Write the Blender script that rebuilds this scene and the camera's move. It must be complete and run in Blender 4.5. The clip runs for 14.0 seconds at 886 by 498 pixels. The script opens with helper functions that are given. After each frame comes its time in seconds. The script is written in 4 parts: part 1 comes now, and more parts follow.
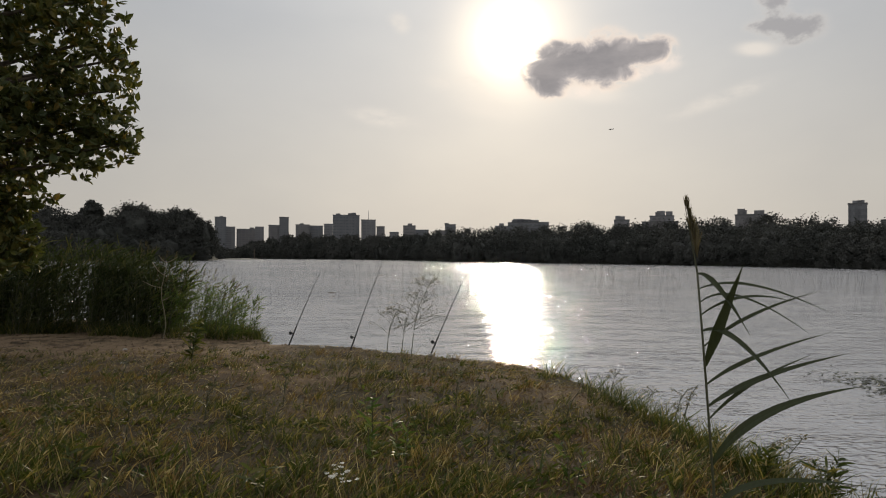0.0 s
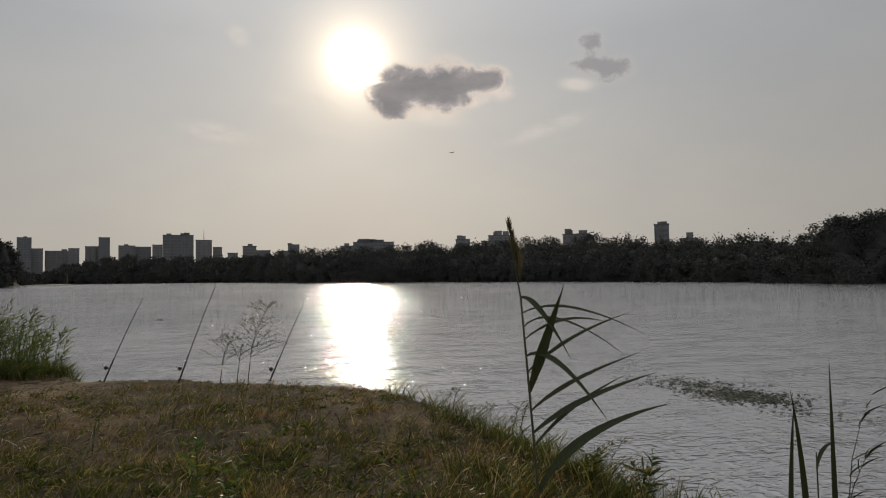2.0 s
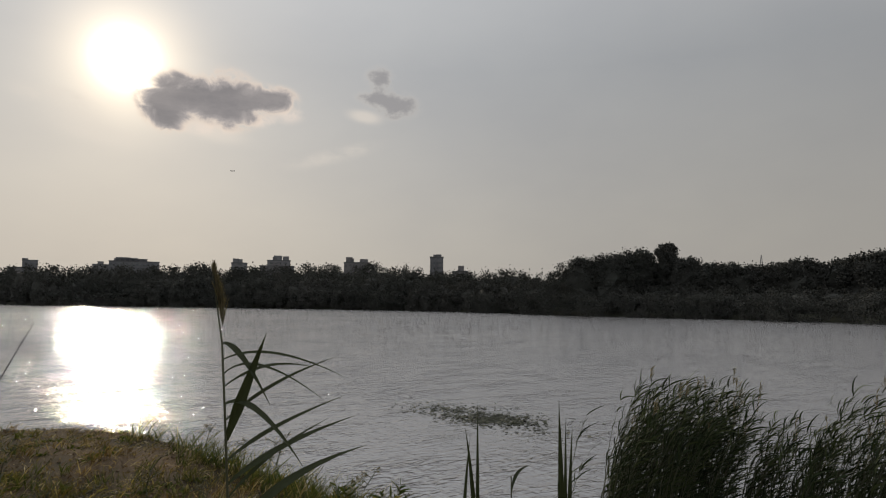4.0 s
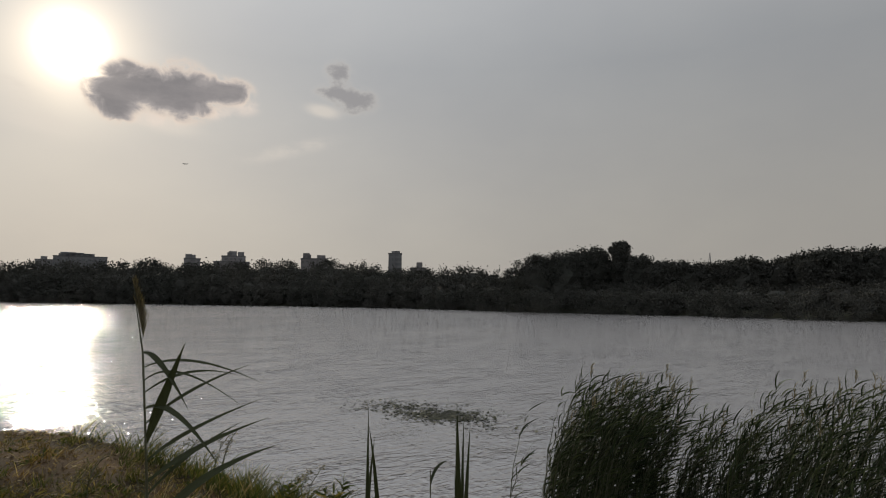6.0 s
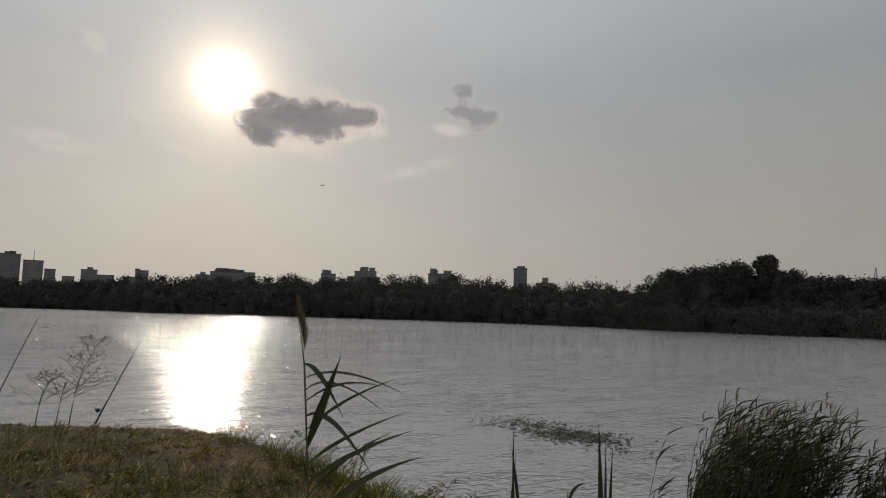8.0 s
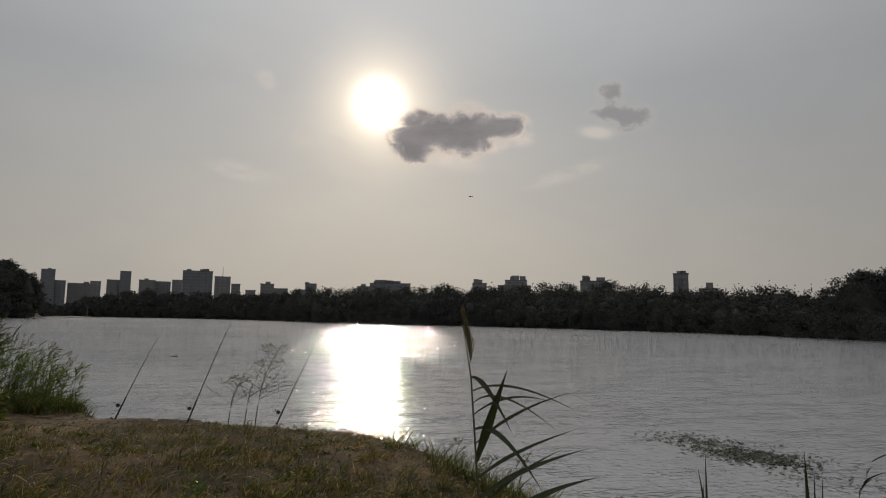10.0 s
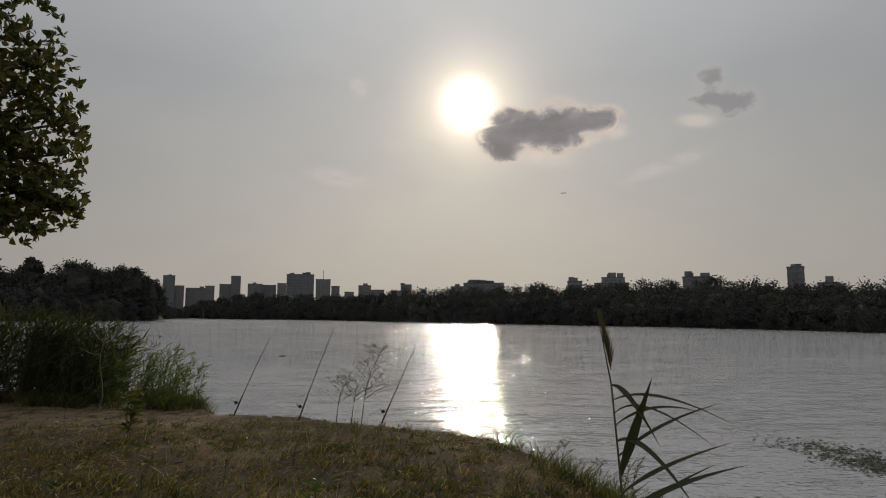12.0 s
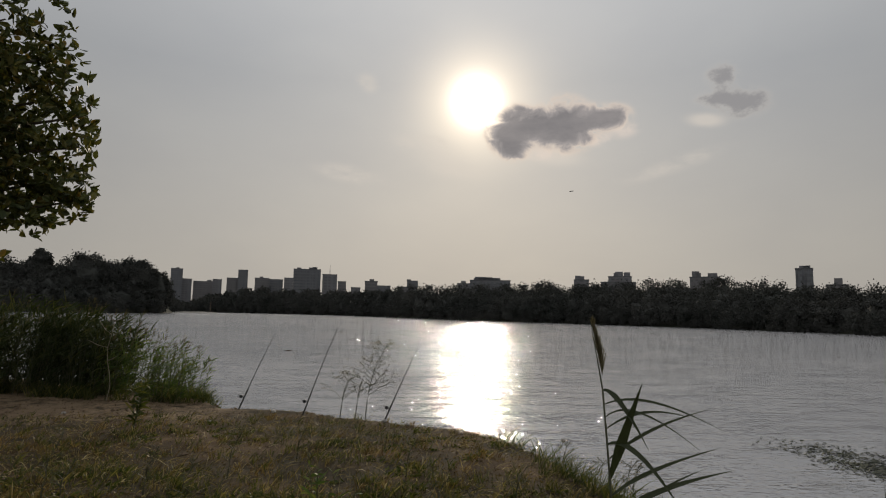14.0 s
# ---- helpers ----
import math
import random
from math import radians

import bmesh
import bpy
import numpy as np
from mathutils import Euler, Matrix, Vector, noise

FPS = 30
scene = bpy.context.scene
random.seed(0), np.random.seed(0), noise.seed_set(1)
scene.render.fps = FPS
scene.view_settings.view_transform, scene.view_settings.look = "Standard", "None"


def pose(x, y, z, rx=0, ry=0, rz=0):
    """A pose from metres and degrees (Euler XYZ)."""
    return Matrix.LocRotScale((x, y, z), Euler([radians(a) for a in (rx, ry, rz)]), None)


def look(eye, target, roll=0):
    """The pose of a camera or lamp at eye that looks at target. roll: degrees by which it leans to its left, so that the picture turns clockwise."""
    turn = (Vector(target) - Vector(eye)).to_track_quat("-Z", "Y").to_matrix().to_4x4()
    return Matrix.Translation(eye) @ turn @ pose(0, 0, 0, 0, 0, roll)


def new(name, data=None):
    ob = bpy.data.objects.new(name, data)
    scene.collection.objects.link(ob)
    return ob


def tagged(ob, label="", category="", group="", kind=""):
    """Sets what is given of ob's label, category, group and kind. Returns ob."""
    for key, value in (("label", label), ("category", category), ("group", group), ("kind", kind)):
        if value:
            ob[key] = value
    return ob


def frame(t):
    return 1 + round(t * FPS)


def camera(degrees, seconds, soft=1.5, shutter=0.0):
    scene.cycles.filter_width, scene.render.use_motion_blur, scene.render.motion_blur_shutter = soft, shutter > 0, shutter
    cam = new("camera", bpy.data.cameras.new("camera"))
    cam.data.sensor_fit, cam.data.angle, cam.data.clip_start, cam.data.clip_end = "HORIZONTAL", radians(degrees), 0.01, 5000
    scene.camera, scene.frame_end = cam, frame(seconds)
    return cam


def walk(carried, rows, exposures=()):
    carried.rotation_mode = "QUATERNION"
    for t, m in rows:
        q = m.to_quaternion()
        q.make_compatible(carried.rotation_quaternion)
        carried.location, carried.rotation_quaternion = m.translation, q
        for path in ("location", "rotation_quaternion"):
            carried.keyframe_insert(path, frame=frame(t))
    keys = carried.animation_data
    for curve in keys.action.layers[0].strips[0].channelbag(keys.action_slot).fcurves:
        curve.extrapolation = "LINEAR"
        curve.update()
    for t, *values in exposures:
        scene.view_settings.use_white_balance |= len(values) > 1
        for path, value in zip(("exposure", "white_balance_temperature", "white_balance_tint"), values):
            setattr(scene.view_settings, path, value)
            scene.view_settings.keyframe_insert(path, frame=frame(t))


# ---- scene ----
cam = camera(72.0, 14.0, soft=1.1)
PATH = [
    (0, (-0.009, -0.039, 1.765), (-0.017, 1.960, 1.791), 0.10),
    (0.5, (0.005, -0.049, 1.770), (0.040, 1.951, 1.800), 0.09),
    (1, (0.009, -0.008, 1.771), (0.136, 1.988, 1.821), 0.15),
    (1.5, (0.024, 0.070, 1.768), (0.308, 2.048, 1.848), -0.51),
    (2, (0.056, 0.060, 1.778), (0.547, 1.997, 1.865), -0.98),
    (2.5, (0.106, 0.053, 1.782), (0.825, 1.915, 1.902), -0.06),
    (3, (0.108, -0.021, 1.804), (0.989, 1.769, 1.938), 0.56),
    (3.5, (0.142, -0.015, 1.813), (1.141, 1.709, 1.993), 0.87),
    (4, (0.179, -0.024, 1.815), (1.310, 1.617, 1.988), 0.36),
    (4.2, (0.189, -0.044, 1.819), (1.358, 1.569, 1.994), 0.32),
    (4.7, (0.190, -0.088, 1.828), (1.425, 1.476, 2.000), 0.35),
    (5.25, (0.191, -0.136, 1.837), (1.461, 1.400, 2.006), 0.33),
    (5.8, (0.192, -0.184, 1.846), (1.447, 1.365, 2.012), 0.34),
    (6.3, (0.193, -0.227, 1.855), (1.399, 1.360, 2.017), 0.36),
    (6.5, (0.170, -0.229, 1.857), (1.346, 1.380, 2.026), 0.32),
    (7, (0.145, -0.248, 1.859), (1.244, 1.413, 2.045), 0.41),
    (7.5, (0.167, -0.224, 1.860), (1.165, 1.497, 2.061), 0.52),
    (8, (0.145, -0.215, 1.858), (1.039, 1.563, 2.065), 1.09),
    (9.2, (0.133, -0.189, 1.863), (0.760, 1.698, 2.079), 0.90),
    (10.5, (0.120, -0.160, 1.869), (0.434, 1.803, 2.088), 0.60),
    (11, (0.100, -0.168, 1.875), (0.315, 1.810, 2.073), 0.30),
    (11.5, (0.067, -0.113, 1.870), (0.243, 1.869, 2.070), 0.14),
    (12, (0.050, -0.108, 1.877), (0.185, 1.875, 2.100), 0.21),
    (12.5, (0.063, -0.137, 1.889), (0.179, 1.845, 2.128), 0.78),
    (13, (0.083, -0.154, 1.899), (0.217, 1.829, 2.121), 0.69),
    (13.5, (0.079, -0.166, 1.900), (0.208, 1.818, 2.124), 1.06),
    (14, (0.070, -0.142, 1.893), (0.183, 1.843, 2.105), 1.05),
]
EXPOSURES = [(0.0, 0.42), (1.0, 0.3), (2.0, 0.1), (4.0, 0.15), (7.5, 0.05), (11.0, -0.12), (12.5, -0.1), (14.0, 0.0)]
walk(cam, [(t, look(eye, target, roll)) for t, eye, target, roll in PATH], EXPOSURES)

# ---- world, sun ----
SUN_AZ, SUN_EL = 6.28, 19.7          # degrees right of +y, above the horizon
SUN = Vector((math.sin(radians(SUN_AZ)) * math.cos(radians(SUN_EL)), math.cos(radians(SUN_AZ)) * math.cos(radians(SUN_EL)), math.sin(radians(SUN_EL))))
WATER_Z = -0.35


class Nodes:
    """Short names for building node trees."""

    def __init__(self, tree):
        self.tree = tree
        tree.nodes.clear()

    def node(self, kind, operation=None):
        n = self.tree.nodes.new(kind)
        if operation:
            n.operation = operation
        return n

    def put(self, socket, value):
        if isinstance(value, bpy.types.NodeSocket):
            self.tree.links.new(value, socket)
        else:
            socket.default_value = value

    def math(self, op, a, b=0.0, c=0.0, clamp=False):
        n = self.node("ShaderNodeMath", op)
        n.use_clamp = clamp
        for s, v in zip(n.inputs, (a, b, c)):
            self.put(s, v)
        return n.outputs[0]

    def vmath(self, op, a, b=(0, 0, 0)):
        n = self.node("ShaderNodeVectorMath", op)
        self.put(n.inputs[0], a)
        self.put(n.inputs[1], b)
        return n.outputs["Value"] if op in ("DOT_PRODUCT", "LENGTH", "DISTANCE") else n.outputs[0]

    def mix(self, fac, a, b, blend="MIX"):
        n = self.node("ShaderNodeMix")
        n.data_type, n.blend_type, n.clamp_result = "RGBA", blend, False
        self.put(n.inputs[0], fac)
        for s, v in ((n.inputs[6], a), (n.inputs[7], b)):
            self.put(s, v if isinstance(v, bpy.types.NodeSocket) else (*v[:3], 1))
        return n.outputs[2]

    def noise(self, vec, scale, detail=3.0, rough=0.5, dist=0.0):
        n = self.node("ShaderNodeTexNoise")
        if vec is not None:
            self.put(n.inputs["Vector"], vec)
        for k, v in (("Scale", scale), ("Detail", detail), ("Roughness", rough), ("Distortion", dist)):
            n.inputs[k].default_value = v
        return n.outputs[0]

    def ramp(self, fac, stops):
        n = self.node("ShaderNodeValToRGB")
        self.put(n.inputs[0], fac)
        els = n.color_ramp.elements
        while len(els) < len(stops):
            els.new(0.5)
        for e, (p, c) in zip(els, stops):
            e.position = p
            e.color = (*c, 1) if len(c) == 3 else c
        return n.outputs[0]

    def smooth(self, v, lo, hi):
        n = self.node("ShaderNodeMapRange")
        n.interpolation_type = "SMOOTHSTEP"
        for s, x in zip(n.inputs, (v, lo, hi, 0.0, 1.0)):
            self.put(s, x)
        return n.outputs[0]

    def scaled(self, vec, sx, sy, sz, rz=0.0):
        n = self.node("ShaderNodeMapping")
        self.put(n.inputs["Vector"], vec)
        n.inputs["Rotation"].default_value = (0, 0, radians(rz))
        n.inputs["Scale"].default_value = (sx, sy, sz)
        return n.outputs[0]


def build_world():
    world = bpy.data.worlds.new("hazy_evening_sky")
    scene.world = world
    world.use_nodes = True
    n = Nodes(world.node_tree)
    d = n.vmath("NORMALIZE", n.node("ShaderNodeTexCoord").outputs["Generated"])
    sep = n.node("ShaderNodeSeparateXYZ")
    n.put(sep.inputs[0], d)
    x, y, z = sep.outputs
    s = n.vmath("DOT_PRODUCT", d, SUN)
    az = n.math("DEGREES", n.math("ARCTAN2", x, y))
    el = n.math("DEGREES", n.math("ARCSINE", z))
    sky = n.node("ShaderNodeTexSky")
    sky.sky_type, sky.sun_disc = "NISHITA", False
    sky.sun_elevation, sky.sun_rotation = radians(SUN_EL), radians(SUN_AZ)
    sky.dust_density, sky.air_density = 4.0, 1.2
    clear = n.mix(1.0, sky.outputs[0], (0.05, 0.05, 0.05), "MULTIPLY")
    # the haze veil: warm and pale low down, grey-blue higher, brighter towards the sun
    veil = n.ramp(z, [(0.0, VEIL[0]), (0.14, VEIL[1]), (0.36, VEIL[2]), (0.75, VEIL[3])])
    toward = n.math("MULTIPLY_ADD", s, 0.5, 0.5, clamp=True)
    gain = n.math("MULTIPLY_ADD", n.math("POWER", toward, 5.0), 0.42, 0.52)
    gain = n.math("ADD", gain, n.math("MULTIPLY", n.math("POWER", n.math("SUBTRACT", 1.0, toward), 2.0), 0.6))
    veil = n.mix(1.0, veil, n.mix(1.0, (1, 1, 1), gain, "MULTIPLY"), "MULTIPLY")
    col = n.mix(0.96, clear, veil)
    # faint large-scale mottling of the haze
    mott = n.noise(n.scaled(d, 2.5, 2.5, 5), 1.6, 4, 0.55)
    col = n.mix(1.0, col, n.ramp(mott, [(0.3, (0.965, 0.965, 0.972)), (0.72, (1.035, 1.03, 1.02))]), "MULTIPLY")
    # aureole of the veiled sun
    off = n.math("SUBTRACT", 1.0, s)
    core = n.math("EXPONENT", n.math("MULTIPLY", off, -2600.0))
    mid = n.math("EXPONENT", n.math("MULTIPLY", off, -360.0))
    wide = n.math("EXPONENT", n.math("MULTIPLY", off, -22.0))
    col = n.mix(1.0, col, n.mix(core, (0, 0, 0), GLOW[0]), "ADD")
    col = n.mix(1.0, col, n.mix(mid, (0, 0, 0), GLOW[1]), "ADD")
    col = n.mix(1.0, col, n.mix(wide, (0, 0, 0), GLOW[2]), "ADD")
    # clouds: (azimuth, elevation, half width, half height)
    wob = n.noise(n.scaled(d, 1, 1, 1.25), 30, 5, 0.55, 0.5)
    wob2 = n.noise(n.scaled(d, 1, 1, 2.2), 9, 5, 0.62)

    def bank(blobs, slope=0.0):
        best = None
        for a0, e0, w, h in blobs:
            u = n.math("SUBTRACT", az, a0)
            v = n.math("SUBTRACT", n.math("SUBTRACT", el, e0), n.math("MULTIPLY", u, slope))
            q = n.math("ADD", n.math("POWER", n.math("DIVIDE", u, w), 2.0), n.math("POWER", n.math("DIVIDE", v, h), 2.0))
            q = n.math("EXPONENT", n.math("MULTIPLY", q, -1.0))
            best = q if best is None else n.math("ADD", best, q)
        return best

    dark = bank([(8.9, 16.7, 1.5, 1.35), (9.9, 15.5, 1.2, 1.0), (10.6, 17.9, 1.5, 1.25), (12.7, 17.2, 1.9, 1.2), (14.6, 18.2, 1.8, 1.5), (15.1, 16.5, 1.9, 1.25), (17.3, 17.9, 1.6, 0.9), (19.2, 18.0, 1.3, 0.85)])
    dark = n.math("ADD", dark, n.math("MULTIPLY", n.math("MULTIPLY_ADD", wob, 2.4, -1.2), n.smooth(dark, 0.05, 0.45)))
    rim = n.smooth(dark, 0.04, 0.36)
    body = n.smooth(dark, 0.20, 0.72)
    small = bank([(28.4, 20.4, 1.1, 0.9), (28.3, 18.7, 1.7, 0.6), (30.1, 18.0, 1.7, 1.0)])
    small = n.math("ADD", small, n.math("MULTIPLY", n.math("MULTIPLY_ADD", n.noise(n.scaled(d, 1, 1, 1.6), 34, 5, 0.6), 2.6, -1.3), n.smooth(small, 0.05, 0.45)))
    srim = n.smooth(small, 0.04, 0.5)
    sbody = n.smooth(small, 0.12, 0.95)
    wisps = bank([(-5.8, 12.8, 3.0, 0.8), (-4.4, 21.0, 1.0, 0.8), (1.5, 15.6, 3.0, 1.0), (2.3, 15.9, 0.8, 0.5), (4.5, 13.6, 3.0, 0.8), (13.5, 14.7, 2.8, 0.9), (27.0, 17.0, 1.6, 0.6)], -0.12)
    wisps = n.math("ADD", wisps, n.math("MULTIPLY", bank([(22.0, 12.7, 4.0, 0.7), (26.0, 14.0, 3.0, 0.7)], 0.22), 0.5))
    lit = bank([(12.6, 14.9, 2.2, 0.6), (17.2, 16.1, 2.0, 0.7), (20.2, 16.9, 1.2, 0.8), (16.0, 18.9, 1.5, 0.4)])
    lit = n.math("MULTIPLY", n.smooth(lit, 0.1, 1.0), n.smooth(wob, 0.35, 0.62))
    wisps = n.math("MULTIPLY", n.smooth(wisps, 0.05, 0.9), n.smooth(wob2, 0.32, 0.62))
    col = n.mix(n.math("MULTIPLY", wisps, 0.55), col, WISP)
    col = n.mix(n.math("MULTIPLY", lit, 0.6), col, (0.78, 0.66, 0.57))
    col = n.mix(n.math("MULTIPLY", rim, 0.55), col, RIM)
    deep = n.math("MULTIPLY", n.smooth(dark, 0.4, 1.15), n.math("MULTIPLY_ADD", n.smooth(wob2, 0.3, 0.7), 0.45, 0.55))
    col = n.mix(n.math("MULTIPLY", body, 0.92), col, n.mix(deep, (0.37, 0.34, 0.335), CLOUD))
    col = n.mix(n.math("MULTIPLY", srim, 0.22), col, WISP)
    col = n.mix(n.math("MULTIPLY", sbody, 0.68), col, (CLOUD[0] * 1.25, CLOUD[1] * 1.25, CLOUD[2] * 1.25))
    bg = n.node("ShaderNodeBackground")
    n.put(bg.inputs[0], col)
    bg.inputs[1].default_value = SKY_GAIN
    out = n.node("ShaderNodeOutputWorld")
    n.put(out.inputs[0], bg.outputs[0])


VEIL = [(0.51, 0.478, 0.43), (0.485, 0.467, 0.438), (0.428, 0.44, 0.455), (0.74, 0.76, 0.79)]
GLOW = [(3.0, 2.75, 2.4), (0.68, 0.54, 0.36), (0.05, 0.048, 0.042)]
CLOUD, RIM, WISP = (0.175, 0.17, 0.18), (0.76, 0.62, 0.51), (0.70, 0.63, 0.55)
SKY_GAIN = 1.0
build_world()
sun_data = bpy.data.lights.new("sun", "SUN")
sun_data.energy, sun_data.angle, sun_data.color = 1.5, radians(0.9), (1.0, 0.86, 0.66)
sun = new("sun", sun_data)
sun.matrix_world = look(SUN * 100, (0, 0, 0))


# ---- materials ----
def material(name):
    m = bpy.data.materials.new(name)
    m.use_nodes = True
    return m, Nodes(m.node_tree)


def finish(n, shader, displacement=None):
    out = n.node("ShaderNodeOutputMaterial")
    n.put(out.inputs["Surface"], shader)


def bump(n, height, strength, distance):
    b = n.node("ShaderNodeBump")
    n.put(b.inputs["Height"], height)
    b.inputs["Strength"].default_value = strength
    b.inputs["Distance"].default_value = distance
    return b.outputs[0]


def principled(n, color, rough, metal=0.0, normal=None, spec=0.5, ior=1.45):
    p = n.node("ShaderNodeBsdfPrincipled")
    n.put(p.inputs["Base Color"], color if isinstance(color, bpy.types.NodeSocket) else (*color, 1))
    n.put(p.inputs["Roughness"], rough)
    p.inputs["Metallic"].default_value = metal
    p.inputs["IOR"].default_value = ior
    p.inputs["Specular IOR Level"].default_value = spec
    if normal is not None:
        n.put(p.inputs["Normal"], normal)
    return p.outputs[0]


def coords(n):
    return n.node("ShaderNodeNewGeometry").outputs["Position"]


def leaf_material(name, stops, through_fac=0.35, gloss=0.45, patch=0.0, patch_stops=None, even=False):
    """Leaves: colour by island, a little larger-scale drift, light passing through."""
    m, n = material(name)
    g = n.node("ShaderNodeNewGeometry")
    col = n.ramp(g.outputs["Random Per Island"], stops)
    drift = n.noise(g.outputs["Position"], 0.04 if even else 0.9, 3, 0.6)
    col = n.mix(1.0, col, n.ramp(drift, [(0.3, (0.75, 0.78, 0.7)), (0.7, (1.2, 1.15, 1.05))]), "MULTIPLY")
    if patch:
        where = n.smooth(n.noise(g.outputs["Position"], patch, 4, 0.6), 0.40, 0.56)
        col = n.mix(where, col, n.ramp(g.outputs["Random Per Island"], patch_stops))
    vein = n.noise(n.scaled(g.outputs["Position"], 60, 60, 12), 3.0, 2, 0.5)
    col = col if even else n.mix(1.0, col, n.ramp(vein, [(0.3, (0.88, 0.88, 0.85)), (0.7, (1.1, 1.1, 1.08))]), "MULTIPLY")
    p = principled(n, col, gloss, spec=0.3)
    t = n.node("ShaderNodeBsdfTranslucent")
    n.put(t.inputs[0], n.mix(1.0, col, (1.25, 1.2, 0.6), "MULTIPLY"))
    mix = n.node("ShaderNodeMixShader")
    mix.inputs[0].default_value = through_fac
    n.put(mix.inputs[1], p)
    n.put(mix.inputs[2], t.outputs[0])
    finish(n, mix.outputs[0])
    return m


def plain_material(name, color, rough, metal=0.0, vary=0.15, scale=8.0):
    m, n = material(name)
    v = n.noise(coords(n), scale, 5, 0.6)
    col = n.mix(1.0, color, n.ramp(v, [(0.25, (1 - vary,) * 3), (0.75, (1 + vary,) * 3)]), "MULTIPLY")
    finish(n, principled(n, col, rough, metal, bump(n, v, 0.2, 0.01)))
    return m


def water_material():
    m, n = material("lake_water")
    p = coords(n)
    dist = n.noise(n.scaled(p, 0.035, 0.05, 1), 1.0, 3, 0.5)                  # wind patches
    a = n.noise(n.scaled(p, 1.3, 2.6, 1, 14), 1.0, 2, 0.5, 0.4)               # long wavelets
    b = n.noise(n.scaled(p, 3.2, 7.0, 1, -8), 1.0, 2, 0.5, 0.5)              # ripples
    c = n.noise(n.scaled(p, 9, 17, 1, 5), 1.0, 2, 0.6)                        # fine chop
    e = n.noise(n.scaled(p, 30, 34, 1, 20), 1.0, 1, 0.5)                      # capillary ripples
    crest = n.math("POWER", n.math("SUBTRACT", 1.0, n.math("ABSOLUTE", n.math("MULTIPLY_ADD", b, 2.0, -1.0))), 4.0)
    gust = n.smooth(n.noise(n.scaled(p, 0.55, 1.6, 1, 6), 1.0, 3, 0.6), 0.40, 0.72)       # livelier and calmer spots
    spark = n.smooth(n.noise(n.scaled(p, 6.0, 3.0, 1, -4), 1.0, 2, 0.6), 0.55, 0.70)
    small = n.math("ADD", n.math("MULTIPLY", crest, 0.11), n.math("MULTIPLY", c, 0.02))
    small = n.math("MULTIPLY", small, n.math("MULTIPLY_ADD", gust, 1.0, 0.5))
    small = n.math("ADD", small, n.math("MULTIPLY", e, n.math("MULTIPLY_ADD", spark, CHOP, 0.003)))
    cross = n.noise(n.scaled(p, 10, 2.4, 1, 3), 1.0, 1, 0.5)                  # cross chop: facets tilted sideways
    small = n.math("ADD", small, n.math("MULTIPLY", cross, n.math("MULTIPLY_ADD", gust, 0.10, 0.07)))
    h = n.math("ADD", n.math("MULTIPLY", a, 0.13), small)
    h = n.math("MULTIPLY", h, n.math("MULTIPLY_ADD", n.smooth(dist, 0.35, 0.65), 0.5, 0.7))
    # waves run in towards the bank, so their steeper faces look at it
    h = n.math("ADD", h, n.math("MULTIPLY", n.vmath("LENGTH", n.vmath("MULTIPLY", p, (1, 1, 0))), FRONT / WAVE))
    nor = bump(n, h, 1.0, WAVE)
    finish(n, principled(n, (0.18, 0.176, 0.183), 0.02, 0.0, nor, spec=0.5, ior=4.0))
    return m


def ground_material():
    m, n = material("dry_bank_soil")
    p = coords(n)
    big = n.noise(p, 0.55, 4, 0.6)
    mid = n.noise(p, 3.5, 5, 0.65)
    fine = n.noise(p, 45, 4, 0.7)
    soil = n.ramp(mid, [(0.25, (0.042, 0.028, 0.016)), (0.5, (0.085, 0.055, 0.031)), (0.75, (0.15, 0.10, 0.056))])
    turf = n.ramp(mid, [(0.25, (0.016, 0.015, 0.008)), (0.55, (0.040, 0.030, 0.016)), (0.8, (0.075, 0.054, 0.029))])
    col = n.mix(n.smooth(big, 0.36, 0.55), soil, turf)
    col = n.mix(1.0, col, n.ramp(fine, [(0.25, (0.7, 0.68, 0.66)), (0.75, (1.25, 1.25, 1.25))]), "MULTIPLY")
    # the trodden strip along the reeds
    sep = n.node("ShaderNodeSeparateXYZ")
    n.put(sep.inputs[0], p)
    worn = n.math("MULTIPLY", n.smooth(n.math("ADD", sep.outputs[1], n.math("MULTIPLY", big, 2.0)), 10.3, 11.2), n.smooth(sep.outputs[0], -2.0, -3.6))
    col = n.mix(n.math("MULTIPLY", worn, n.smooth(mid, 0.3, 0.6)), col, n.ramp(fine, [(0.25, (0.11, 0.075, 0.046)), (0.75, (0.29, 0.21, 0.135))]))
    # far slopes turn to a dark mottled green-grey instead of soil
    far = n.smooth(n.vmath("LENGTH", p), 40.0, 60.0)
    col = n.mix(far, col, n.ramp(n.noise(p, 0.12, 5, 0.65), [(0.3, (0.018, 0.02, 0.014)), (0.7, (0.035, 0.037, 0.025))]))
    nor = bump(n, n.math("ADD", n.math("MULTIPLY", mid, 0.6), n.math("MULTIPLY", fine, 0.25)), 0.7, 0.05)
    finish(n, principled(n, col, 0.92, 0.0, nor, spec=0.15))
    return m


